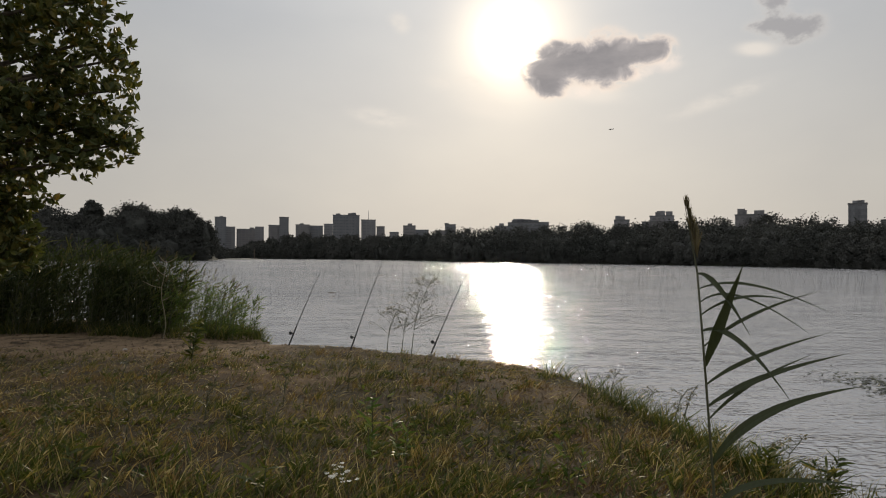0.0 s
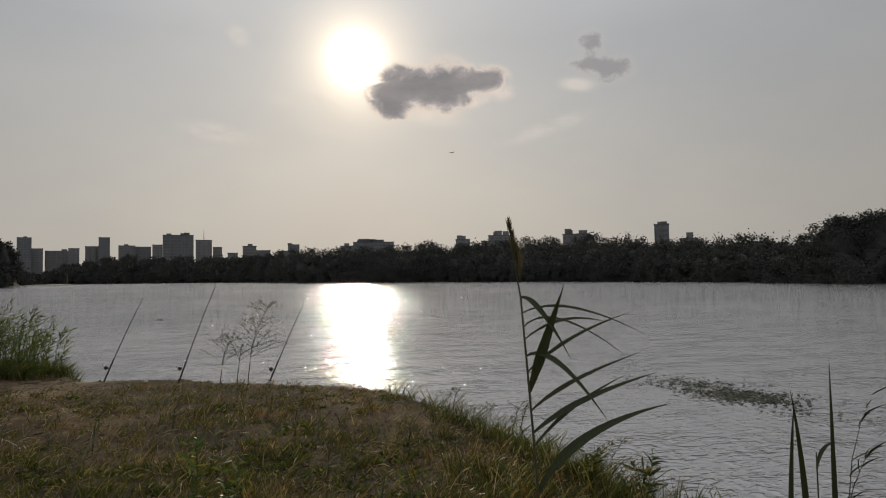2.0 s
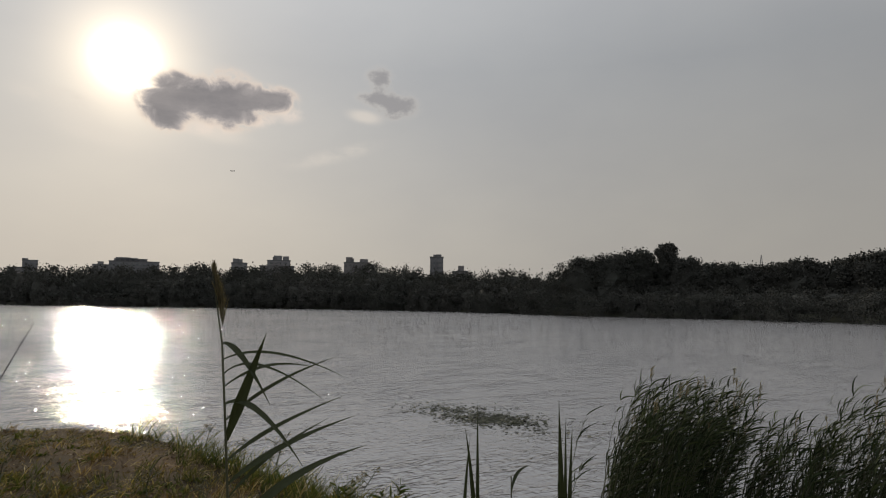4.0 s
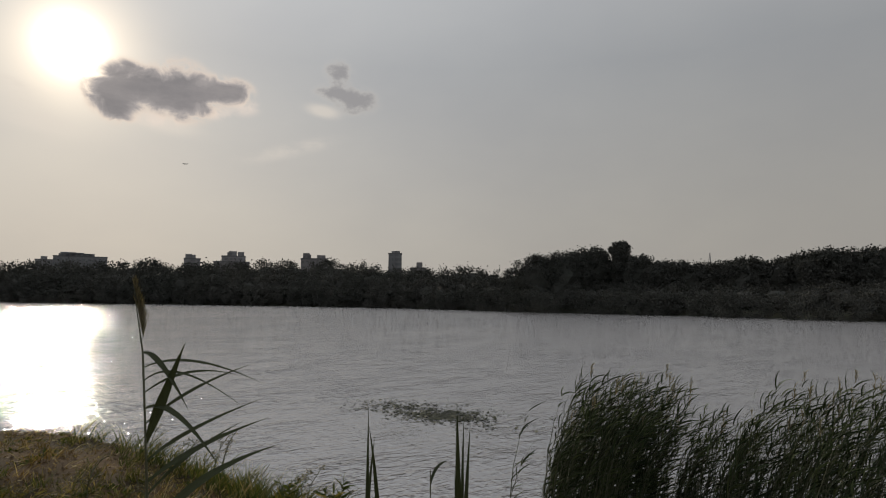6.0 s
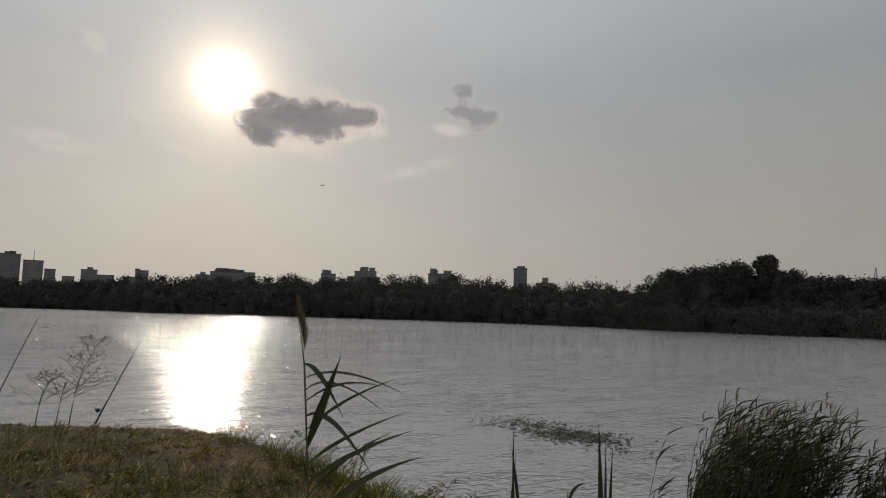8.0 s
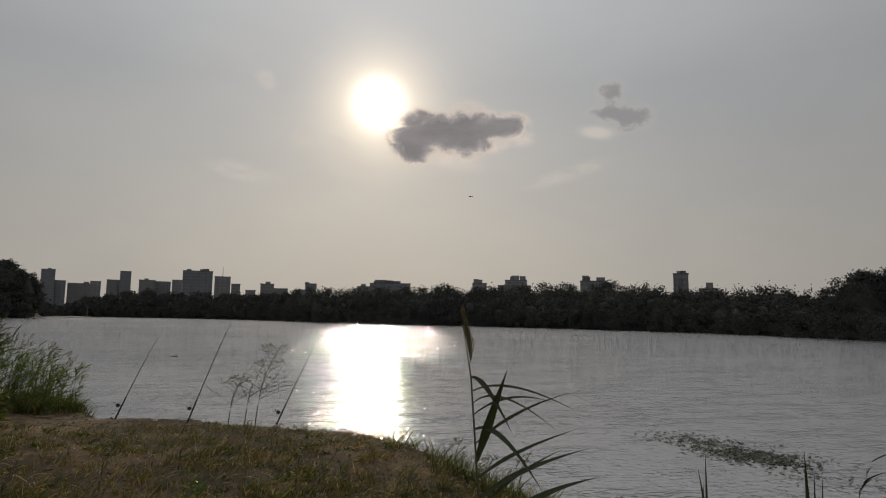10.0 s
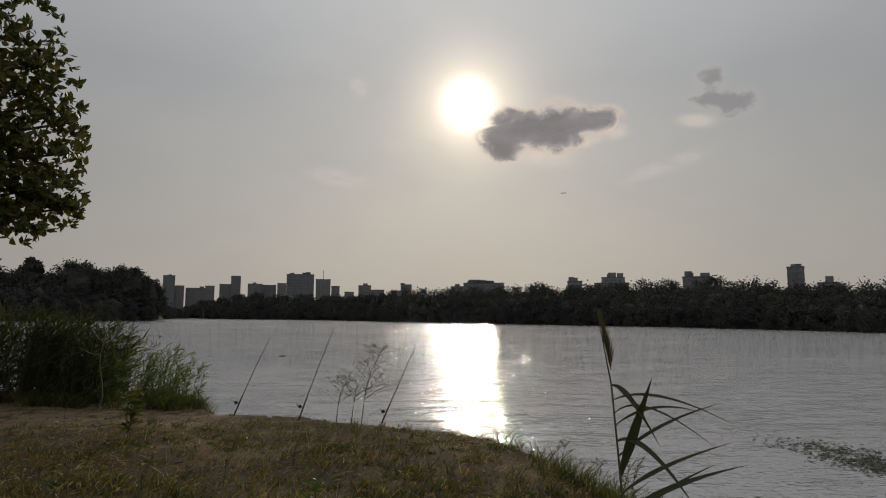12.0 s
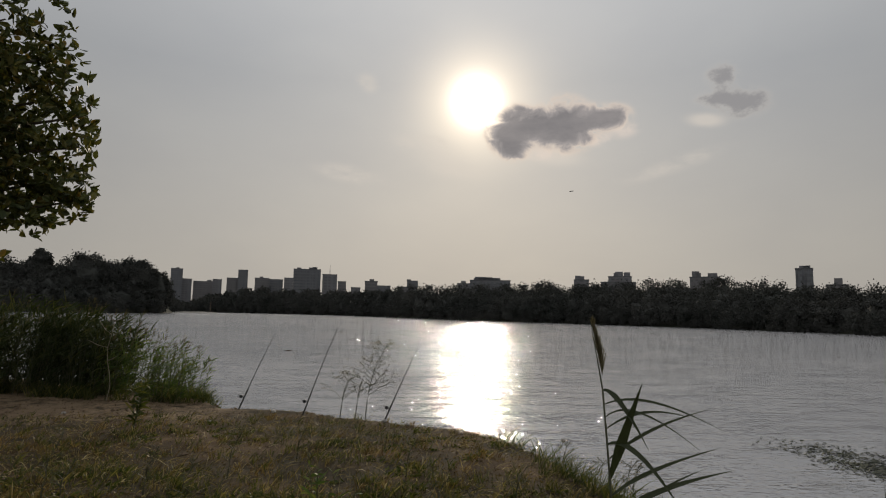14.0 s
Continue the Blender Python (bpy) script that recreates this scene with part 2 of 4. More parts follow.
def facade_material(name, wall, glass, sx, sz):
    """Concrete with rows of windows too far off to tell apart singly."""
    m, n = material(name)
    tc = n.node("ShaderNodeTexCoord").outputs["Object"]
    sep = n.node("ShaderNodeSeparateXYZ")
    n.put(sep.inputs[0], tc)
    u = n.math("FRACT", n.math("DIVIDE", n.math("ADD", sep.outputs[0], sep.outputs[1]), sx))
    v = n.math("FRACT", n.math("DIVIDE", sep.outputs[2], sz))
    win = n.math("MULTIPLY", n.math("GREATER_THAN", u, 0.45), n.math("MULTIPLY", n.math("GREATER_THAN", v, 0.3), n.math("LESS_THAN", v, 0.8)))
    stain = n.noise(tc, 0.15, 4, 0.6)
    col = n.mix(1.0, wall, n.ramp(stain, [(0.3, (0.85, 0.85, 0.85)), (0.7, (1.1, 1.1, 1.1))]), "MULTIPLY")
    # weak window contrast: the flattening of distance haze is put into the colour
    col = n.mix(n.math("MULTIPLY", win, 0.4), col, glass)
    finish(n, principled(n, col, n.math("MULTIPLY_ADD", win, -0.6, 0.85)))
    return m


WAVE = 0.19
CHOP = 0.02
FRONT = 0.09
WATER = water_material()
SOIL = ground_material()
GRASS = leaf_material("bank_grass", [(0.0, (0.034, 0.046, 0.012)), (0.5, (0.072, 0.082, 0.022)), (0.85, (0.13, 0.115, 0.042)), (1.0, (0.32, 0.26, 0.13))], 0.42, 0.5, 0.8, [(0.0, (0.075, 0.047, 0.022)), (0.5, (0.14, 0.092, 0.042)), (0.85, (0.22, 0.155, 0.075)), (1.0, (0.38, 0.3, 0.16))])
LUSH = leaf_material("lush_grass", [(0.0, (0.032, 0.050, 0.012)), (0.6, (0.062, 0.078, 0.024)), (0.88, (0.125, 0.122, 0.045)), (1.0, (0.27, 0.23, 0.11))], 0.45)
STRAW = leaf_material("straw", [(0.0, (0.16, 0.125, 0.06)), (0.7, (0.28, 0.225, 0.12)), (1.0, (0.5, 0.42, 0.26))], 0.2, 0.6)
REED = leaf_material("reed_leaf", [(0.0, (0.045, 0.08, 0.02)), (0.6, (0.08, 0.125, 0.032)), (1.0, (0.17, 0.19, 0.07))], 0.38)
REED_DARK = leaf_material("dark_reed_leaf", [(0.0, (0.022, 0.034, 0.013)), (0.7, (0.044, 0.06, 0.022)), (1.0, (0.10, 0.105, 0.046))], 0.22, 0.8)
# The clump's shaded inside is put into the colour: near-black green on every leaf.
REED_SHADED = leaf_material("shaded_shore_reed_leaf", [(0.0, (0.012, 0.020, 0.008)), (0.7, (0.026, 0.04, 0.014)), (1.0, (0.065, 0.08, 0.032))], 0.08, 0.85)
# Backlit silhouette put into the colour: reed green darkened, little light passed through.
HERO_SHADED = leaf_material("shaded_common_reed_leaf", [(0.0, (0.022, 0.030, 0.014)), (1.0, (0.042, 0.052, 0.022))], 0.10)
PLUME = leaf_material("reed_plume", [(0.0, (0.075, 0.065, 0.042)), (1.0, (0.17, 0.145, 0.095))], 0.25, 0.8)
STALK = plain_material("reed_stalk", (0.06, 0.062, 0.032), 0.6)
TREE_LEAF = leaf_material("tree_leaf", [(0.0, (0.045, 0.06, 0.022)), (0.6, (0.08, 0.09, 0.03)), (0.88, (0.125, 0.115, 0.04)), (1.0, (0.2, 0.14, 0.045))], 0.28)
# Distance haze put into the leaf colour: evened, greyed and tinted slightly blue.
HAZED_LEAF = leaf_material("hazed_far_foliage", [(0.0, (0.050, 0.052, 0.053)), (1.0, (0.058, 0.061, 0.061))], 0.02, 1.0, even=True)
BARK = plain_material("bark", (0.09, 0.07, 0.052), 0.9, vary=0.4, scale=12)
PALE_WOOD = plain_material("bleached_wood", (0.22, 0.19, 0.13), 0.85, vary=0.25, scale=20)
CARBON = plain_material("rod_carbon", (0.02, 0.02, 0.022), 0.3)
CORK = plain_material("rod_grip", (0.03, 0.028, 0.026), 0.8)
METAL = plain_material("dull_metal", (0.04, 0.04, 0.042), 0.6, 0.3)
STEEL = plain_material("mast_steel", (0.3, 0.3, 0.31), 0.5, 0.6)
STONE = plain_material("bank_stone", (0.3, 0.28, 0.25), 0.9, vary=0.3, scale=14)
PAD = leaf_material("floating_leaf", [(0.0, (0.02, 0.025, 0.014)), (0.8, (0.045, 0.05, 0.028)), (1.0, (0.12, 0.12, 0.085))], 0.05, 0.5)
FLOWER = plain_material("white_petals", (0.75, 0.74, 0.68), 0.7)
# Wall and glass tones lie close and bluish, with distance haze painted in.
FACADES = [facade_material("grey_concrete", (0.16, 0.165, 0.178), (0.10, 0.105, 0.115), 3.2, 3.0), facade_material("pale_concrete", (0.19, 0.19, 0.20), (0.12, 0.122, 0.135), 4.1, 3.0), facade_material("buff_concrete", (0.175, 0.17, 0.175), (0.11, 0.11, 0.12), 2.7, 3.0)]
ROOF = plain_material("roof_felt", (0.12, 0.12, 0.125), 0.9)


# ---- mesh helpers ----
def mesh_object(name, verts, faces, mat, parent=None, label="", smooth=False):
    me = bpy.data.meshes.new(name)
    me.from_pydata(verts, [], faces)
    me.materials.append(mat)
    if smooth:
        me.polygons.foreach_set("use_smooth", [True] * len(me.polygons))
    me.update()
    ob = new(name, me)
    if parent is not None:
        ob.parent = parent
    return tagged(ob, label)


def part(name, bm, mat, parent, label="", smooth=False):
    me = bpy.data.meshes.new(name)
    bm.to_mesh(me)
    bm.free()
    me.materials.append(mat)
    if smooth:
        me.polygons.foreach_set("use_smooth", [True] * len(me.polygons))
    ob = new(name, me)
    ob.parent = parent
    return tagged(ob, label)


def thing(name, at, label, category, group="", kind=""):
    ob = new(name)
    ob.location = at
    ob.empty_display_size = 0.1
    return tagged(ob, label, category, group, kind)


def tube(points, radii, sides=6, bm=None):
    """A tapered tube along points."""
    bm = bm or bmesh.new()
    rings = []
    for i, p in enumerate(points):
        p = Vector(p)
        d = (Vector(points[min(i + 1, len(points) - 1)]) - Vector(points[max(i - 1, 0)])).normalized()
        a = d.orthogonal().normalized()
        b = d.cross(a)
        rings.append([bm.verts.new(p + (a * math.cos(k * math.tau / sides) + b * math.sin(k * math.tau / sides)) * radii[i]) for k in range(sides)])
    for r, q in zip(rings, rings[1:]):
        off = min(range(sides), key=lambda o: (r[0].co - q[o].co).length)
        for k in range(sides):
            bm.faces.new((r[k], r[(k + 1) % sides], q[(k + 1 + off) % sides], q[(k + off) % sides]))
    bm.faces.new(rings[0][::-1])
    bm.faces.new(rings[-1])
    return bm


def box(bm, x0, x1, y0, y1, z0, z1):
    v = [bm.verts.new(c) for c in ((x0, y0, z0), (x1, y0, z0), (x1, y1, z0), (x0, y1, z0), (x0, y0, z1), (x1, y0, z1), (x1, y1, z1), (x0, y1, z1))]
    for f in ((3, 2, 1, 0), (4, 5, 6, 7), (0, 1, 5, 4), (1, 2, 6, 5), (2, 3, 7, 6), (3, 0, 4, 7)):
        bm.faces.new([v[i] for i in f])
    return bm


def blades(base, d0, length, width, sag, rng, segs=4, wide_at=0.3):
    """Strips that start at base along d0 (unit), bend by sag (vectors, grown with the square of the way) and taper to a point."""
    n = len(base)
    s = np.linspace(0, 1, segs + 1)
    side = np.cross(d0, rng.normal(size=(n, 3)))
    side /= np.linalg.norm(side, axis=1)[:, None] + 1e-9
    prof = np.where(s < wide_at, 0.55 + 0.45 * s / wide_at, np.maximum(0.0, 1 - ((s - wide_at) / (1 - wide_at)) ** 1.6))
    mid = base[:, None, :] + length[:, None, None] * (d0[:, None, :] * s[None, :, None] + sag[:, None, :] * (s ** 2)[None, :, None])
    half = 0.5 * width[:, None, None] * prof[None, :, None] * side[:, None, :]
    vs = np.empty((n, 2 * segs + 1, 3))
    vs[:, 0:2 * segs:2] = (mid - half)[:, :segs]
    vs[:, 1:2 * segs:2] = (mid + half)[:, :segs]
    vs[:, 2 * segs] = mid[:, segs]
    faces = []
    per = 2 * segs + 1
    local = [(2 * k, 2 * k + 1, 2 * k + 3, 2 * k + 2) for k in range(segs - 1)] + [(2 * segs - 2, 2 * segs - 1, 2 * segs)]
    for i in range(n):
        o = i * per
        faces.extend([tuple(o + a for a in f) for f in local])
    return vs.reshape(-1, 3), faces


def joined(*parts):
    vs, fs, o = [], [], 0
    for v, f in parts:
        vs.append(np.asarray(v, dtype=float))
        fs.extend([tuple(a + o for a in q) for q in f])
        o += len(v)
    return np.concatenate(vs), fs


def unit(v):
    return v / (np.linalg.norm(v, axis=1)[:, None] + 1e-9)


def leaf_cloud(centres, spread, count, size, rng, flat=0.6):
    """Diamond leaves, each folded a little along its midrib, scattered about twig ends."""
    c = np.repeat(centres, count, axis=0)
    n = len(c)
    p = c + rng.normal(size=(n, 3)) * spread * np.array([1, 1, flat])
    a = unit(rng.normal(size=(n, 3)) + np.array([0, 0, -0.4]))
    b = unit(np.cross(a, rng.normal(size=(n, 3))))
    up = np.cross(a, b)
    L = size * rng.uniform(0.6, 1.25, n)[:, None]
    W = L * rng.uniform(0.28, 0.42, n)[:, None]
    v = np.stack([p, p + a * L * 0.5 + b * W + up * L * 0.08, p + a * L, p + a * L * 0.5 - b * W + up * L * 0.08], axis=1).reshape(-1, 3)
    return v, [(4 * i, 4 * i + 1, 4 * i + 2, 4 * i + 3) for i in range(n)]


# ---- ground, lake ----
BANK = [(-80, 18), (-30, 17), (-12, 16.2), (-7.2, 15.2), (-4.9, 13.6), (-3.8, 12.2), (-3.1, 11.35), (-1.6, 10.95), (-0.2, 10.15), (1.0, 9.25), (1.65, 8.5), (1.85, 7.6), (2.05, 6.95), (2.25, 6.3), (2.35, 5.5), (2.5, 4.5), (2.75, 3.5), (3.4, 2.0), (5.5, 0.3), (10, -1.5), (25, -4), (70, -9), (70, -90), (-80, -90)]
SHORE_AZ = [-180, -60, -40, -24, -21.2, -19.5, -17, -10, -2.6, 1, 9.5, 21, 34, 46, 59, 72, 95, 180]
SHORE_R = [300, 300, 300, 325, 345, 560, 600, 500, 350, 265, 214, 174, 140, 106, 94, 84, 78, 78]
LAND_Z = 0.15


def bank_distance(x, y):
    """Signed distance to the near bank's edge, positive on land (arrays)."""
    best = np.full(x.shape, 1e9)
    inside = np.zeros(x.shape, bool)
    for (x0, y0), (x1, y1) in zip(BANK, BANK[1:] + BANK[:1]):
        dx, dy = x1 - x0, y1 - y0
        t = np.clip(((x - x0) * dx + (y - y0) * dy) / (dx * dx + dy * dy), 0, 1)
        best = np.minimum(best, np.hypot(x - x0 - t * dx, y - y0 - t * dy))
        cross = (y0 > y) != (y1 > y)
        if dy != 0:
            inside ^= cross & (x < x0 + (y - y0) * dx / dy)
    return np.where(inside, best, -best)


def wave_field(x, y):
    return 0.5 * np.sin(x * 1.3 + 0.7 * np.sin(y * 0.9)) + 0.5 * np.sin(y * 1.7 + 1.1 * np.sin(x * 0.7 + 1)) + 0.35 * np.sin(x * 3.9 + y * 2.3) + 0.3 * np.sin(y * 5.1 - x * 3.3)


def smoothstep(v, a, b):
    t = np.clip((v - a) / (b - a), 0, 1)
    return t * t * (3 - 2 * t)


def shore_r(az):
    return np.interp(az, SHORE_AZ, SHORE_R)


def ground_z(x, y):
    x, y = np.asarray(x, float), np.asarray(y, float)
    sd = bank_distance(x, y) + 0.10 * wave_field(x * 2.1, y * 2.1) * (np.hypot(x, y) < 30)
    near = -1.1 + (LAND_Z + 1.1) * smoothstep(sd, -0.55, 0.12) + 0.028 * wave_field(x, y) * smoothstep(sd, 0, 0.6)
    r, az = np.hypot(x, y), np.degrees(np.arctan2(x, y))
    over = r - shore_r(az)
    far = -1.1 + 1.5 * smoothstep(over, -4, 4) + np.clip(over, 0, 220) * 0.03
    return np.where(r > 45, np.maximum(far, np.where(sd > 0, near, -1.1)), near)


def build_ground():
    r = np.concatenate([np.linspace(0.25, 16, 150), np.geomspace(16.15, 4500, 230)])
    a = np.linspace(0, math.tau, 640, endpoint=False)
    R, A = np.meshgrid(r, a, indexing="ij")
    X, Y = R * np.sin(A), R * np.cos(A)
    Z = ground_z(X, Y)
    verts = np.stack([X, Y, Z], axis=-1).reshape(-1, 3)
    m = len(a)
    faces = [(i * m + j, (i + 1) * m + j, (i + 1) * m + (j + 1) % m, i * m + (j + 1) % m) for i in range(len(r) - 1) for j in range(m)]
    faces.append(tuple(range(m)))
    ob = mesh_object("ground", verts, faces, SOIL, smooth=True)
    tagged(ob, "dry trodden lakeside bank of brown soil and turf", "ground", kind="structure")


build_ground()
water_bm = bmesh.new()
bmesh.ops.create_circle(water_bm, cap_ends=True, segments=128, radius=900)
lake = part("water", water_bm, WATER, None)
lake.location = (0, 0, WATER_Z)
tagged(lake, "grey rippled lake water with a low sun's glitter", "water", kind="structure")


# ---- reeds ----
def reed_mass(stems, height, rng, stiff=0.0, leaves=10, leaf_len=0.34, leaf_w=0.018, wind=(0.35, 0.0), plume=0.3, base_z=None):
    """Many reed stalks with drooping leaves blown one way; returns leaf, stalk and plume geometry."""
    n = len(stems)
    z0 = base_z if base_z is not None else ground_z(stems[:, 0], stems[:, 1])
    base = np.column_stack([stems, np.full(n, 0.0) + z0])
    up = unit(np.column_stack([rng.normal(0.04, 0.07, n), rng.normal(0, 0.07, n), np.ones(n)]))
    sag = np.column_stack([wind[0] * rng.uniform(0.15, 0.5, n), wind[1] + rng.normal(0, 0.05, n), -0.04 * np.ones(n)])
    stalk = blades(base, up, height, np.full(n, 0.011), sag, rng, 4, 0.1)
    k = np.repeat(np.arange(n), leaves)
    s = rng.uniform(0.08, 0.97, n * leaves)
    p = base[k] + height[k, None] * (up[k] * s[:, None] + sag[k] * (s ** 2)[:, None])
    ang = rng.uniform(0, math.tau, len(k))
    d = unit(np.column_stack([0.55 * np.cos(ang) + wind[0] * 1.2, 0.55 * np.sin(ang) + wind[1], rng.uniform(0.5 + 0.25 * stiff, 1.3 + 0.2 * stiff, len(k))]))
    droop = np.column_stack([np.full(len(k), wind[0] * 0.6), np.full(len(k), wind[1]), -rng.uniform(0.15 - 0.1 * stiff, 0.75 - 0.35 * stiff, len(k))])
    leaf = blades(p, d, leaf_len * rng.uniform(0.55, 1.25, len(k)), leaf_w * rng.uniform(0.6, 1.3, len(k)), droop, rng, 4, 0.3)
    w = np.where(rng.random(n) < plume)[0]
    tip = base[w] + height[w, None] * (up[w] + sag[w])
    q = np.repeat(np.arange(len(w)), 14)
    f = rng.uniform(0, 1, len(q))
    pd = unit(np.column_stack([wind[0] + rng.normal(0, 0.25, len(q)), rng.normal(0, 0.25, len(q)), np.ones(len(q))]))
    pl = blades(tip[q] + np.column_stack([wind[0] * f * 0.1, 0 * f, f * 0.14 - 0.03]), pd, rng.uniform(0.05, 0.11, len(q)), np.full(len(q), 0.008), np.column_stack([0.5 * np.ones(len(q)), 0 * f, -0.3 * np.ones(len(q))]), rng, 2, 0.4)
    return leaf, stalk, pl


def reed_bed(name, label, stems, height, seed, mat, **kw):
    rng = np.random.default_rng(seed)
    leaf, stalk, pl = reed_mass(stems, height, rng, **kw)
    bed = thing(name, (0, 0, 0), label, "reeds", kind="stuff")
    tagged(mesh_object("leaves", *leaf, mat, bed), kind="stuff")
    tagged(mesh_object("stalks", *stalk, STALK, bed), kind="stuff")
    if len(pl[0]):
        tagged(mesh_object("plumes", *pl, PLUME, bed), kind="stuff")


def scatter(rng, n, cx, cy, rx, ry, turn=0.0):
    a, q = rng.uniform(0, math.tau, n), np.sqrt(rng.uniform(0, 1, n))
    x, y = q * np.cos(a) * rx, q * np.sin(a) * ry
    c, s = math.cos(radians(turn)), math.sin(radians(turn))
    return np.column_stack([cx + x * c - y * s, cy + x * s + y * c])


rng = np.random.default_rng(11)
# the tall dark bed behind the bank's far end
st = np.concatenate([scatter(rng, 700, -10.0, 13.6, 4.2, 1.3, -4), scatter(rng, 230, -6.7, 13.0, 1.1, 0.8), scatter(rng, 380, -10.2, 12.9, 2.3, 0.7)])
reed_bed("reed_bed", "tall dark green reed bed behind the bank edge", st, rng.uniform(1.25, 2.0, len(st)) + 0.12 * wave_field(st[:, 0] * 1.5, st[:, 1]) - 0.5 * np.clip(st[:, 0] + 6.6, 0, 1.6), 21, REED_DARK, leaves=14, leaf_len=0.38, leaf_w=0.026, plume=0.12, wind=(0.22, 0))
# the lighter tufts at its lakeward end
st = np.concatenate([scatter(rng, 90, -5.3, 12.6, 0.8, 0.6), scatter(rng, 60, -4.35, 12.0, 0.6, 0.4)])
reed_bed("reed_tuft", "light green leaning reeds at the water's edge", st, rng.uniform(0.7, 1.3, len(st)) - 0.25 * np.clip(st[:, 0] + 5, -0.5, 2), 22, REED, leaves=14, leaf_len=0.26, leaf_w=0.016, plume=0.3, wind=(0.32, 0))
# the clump standing in the water on the near side
CL = [(54.2, 7.1, 0.66, 300, 1.55, 0.25), (59.6, 7.4, 0.45, 60, 1.2, 0.3), (63.5, 7.4, 0.45, 60, 1.25, 0.3), (68.0, 7.2, 0.6, 120, 1.5, 0.28), (74, 6.8, 0.8, 200, 1.65, 0.28), (82, 6.4, 0.8, 170, 1.65, 0.25)]
for az, r, rad, cnt, hh, dev in CL:
    st = scatter(rng, cnt, r * math.sin(radians(az)), r * math.cos(radians(az)), rad, rad * 0.8)
    reed_bed("reed_clump", "dark green reed clump standing in the lake, blown sideways", st, hh * rng.uniform(1 - dev, 1 + dev * 0.5, cnt), int(az * 10), REED_SHADED, leaves=15, leaf_len=0.24, leaf_w=0.014, plume=0.08, wind=(0.22, -0.28), base_z=-0.6, stiff=0.4)
st = np.array([[6.6 * math.sin(radians(47.2)), 6.6 * math.cos(radians(47.2))], [6.5 * math.sin(radians(46.6)), 6.5 * math.cos(radians(46.6))]])
reed_bed("single_reed", "thin reed standing alone beside the clump", st, np.array([1.42, 1.05]), 77, REED_SHADED, leaves=19, leaf_len=0.19, leaf_w=0.016, plume=0, wind=(0.22, -0.26), base_z=-0.6, stiff=1.0)


# ---- the single reed close to the camera ----
def ribbon(p0, c, p1, width, face, segs=12, fold=0.16, peak=0.35):
    """A folded leaf along a quadratic curve; face: the direction that its flat side looks at."""
    bm = bmesh.new()
    rows = []
    p0, c, p1, face = map(Vector, (p0, c, p1, face))
    for i in range(segs + 1):
        s = i / segs
        p = p0 * (1 - s) ** 2 + c * 2 * s * (1 - s) + p1 * s * s
        t = (2 * (1 - s) * (c - p0) + 2 * s * (p1 - c)).normalized()
        side = t.cross(face).normalized()
        w = width * 0.5 * ((0.35 + 0.65 * (s / peak)) if s < peak else max(0.02, 1 - ((s - peak) / (1 - peak)) ** 1.5))
        lift = face.normalized() * w * fold
        rows.append([bm.verts.new(p - side * w + lift), bm.verts.new(p), bm.verts.new(p + side * w + lift)])
    for a, b in zip(rows, rows[1:]):
        bm.faces.new((a[0], a[1], b[1], b[0]))
        bm.faces.new((a[1], a[2], b[2], b[1]))
    return bm


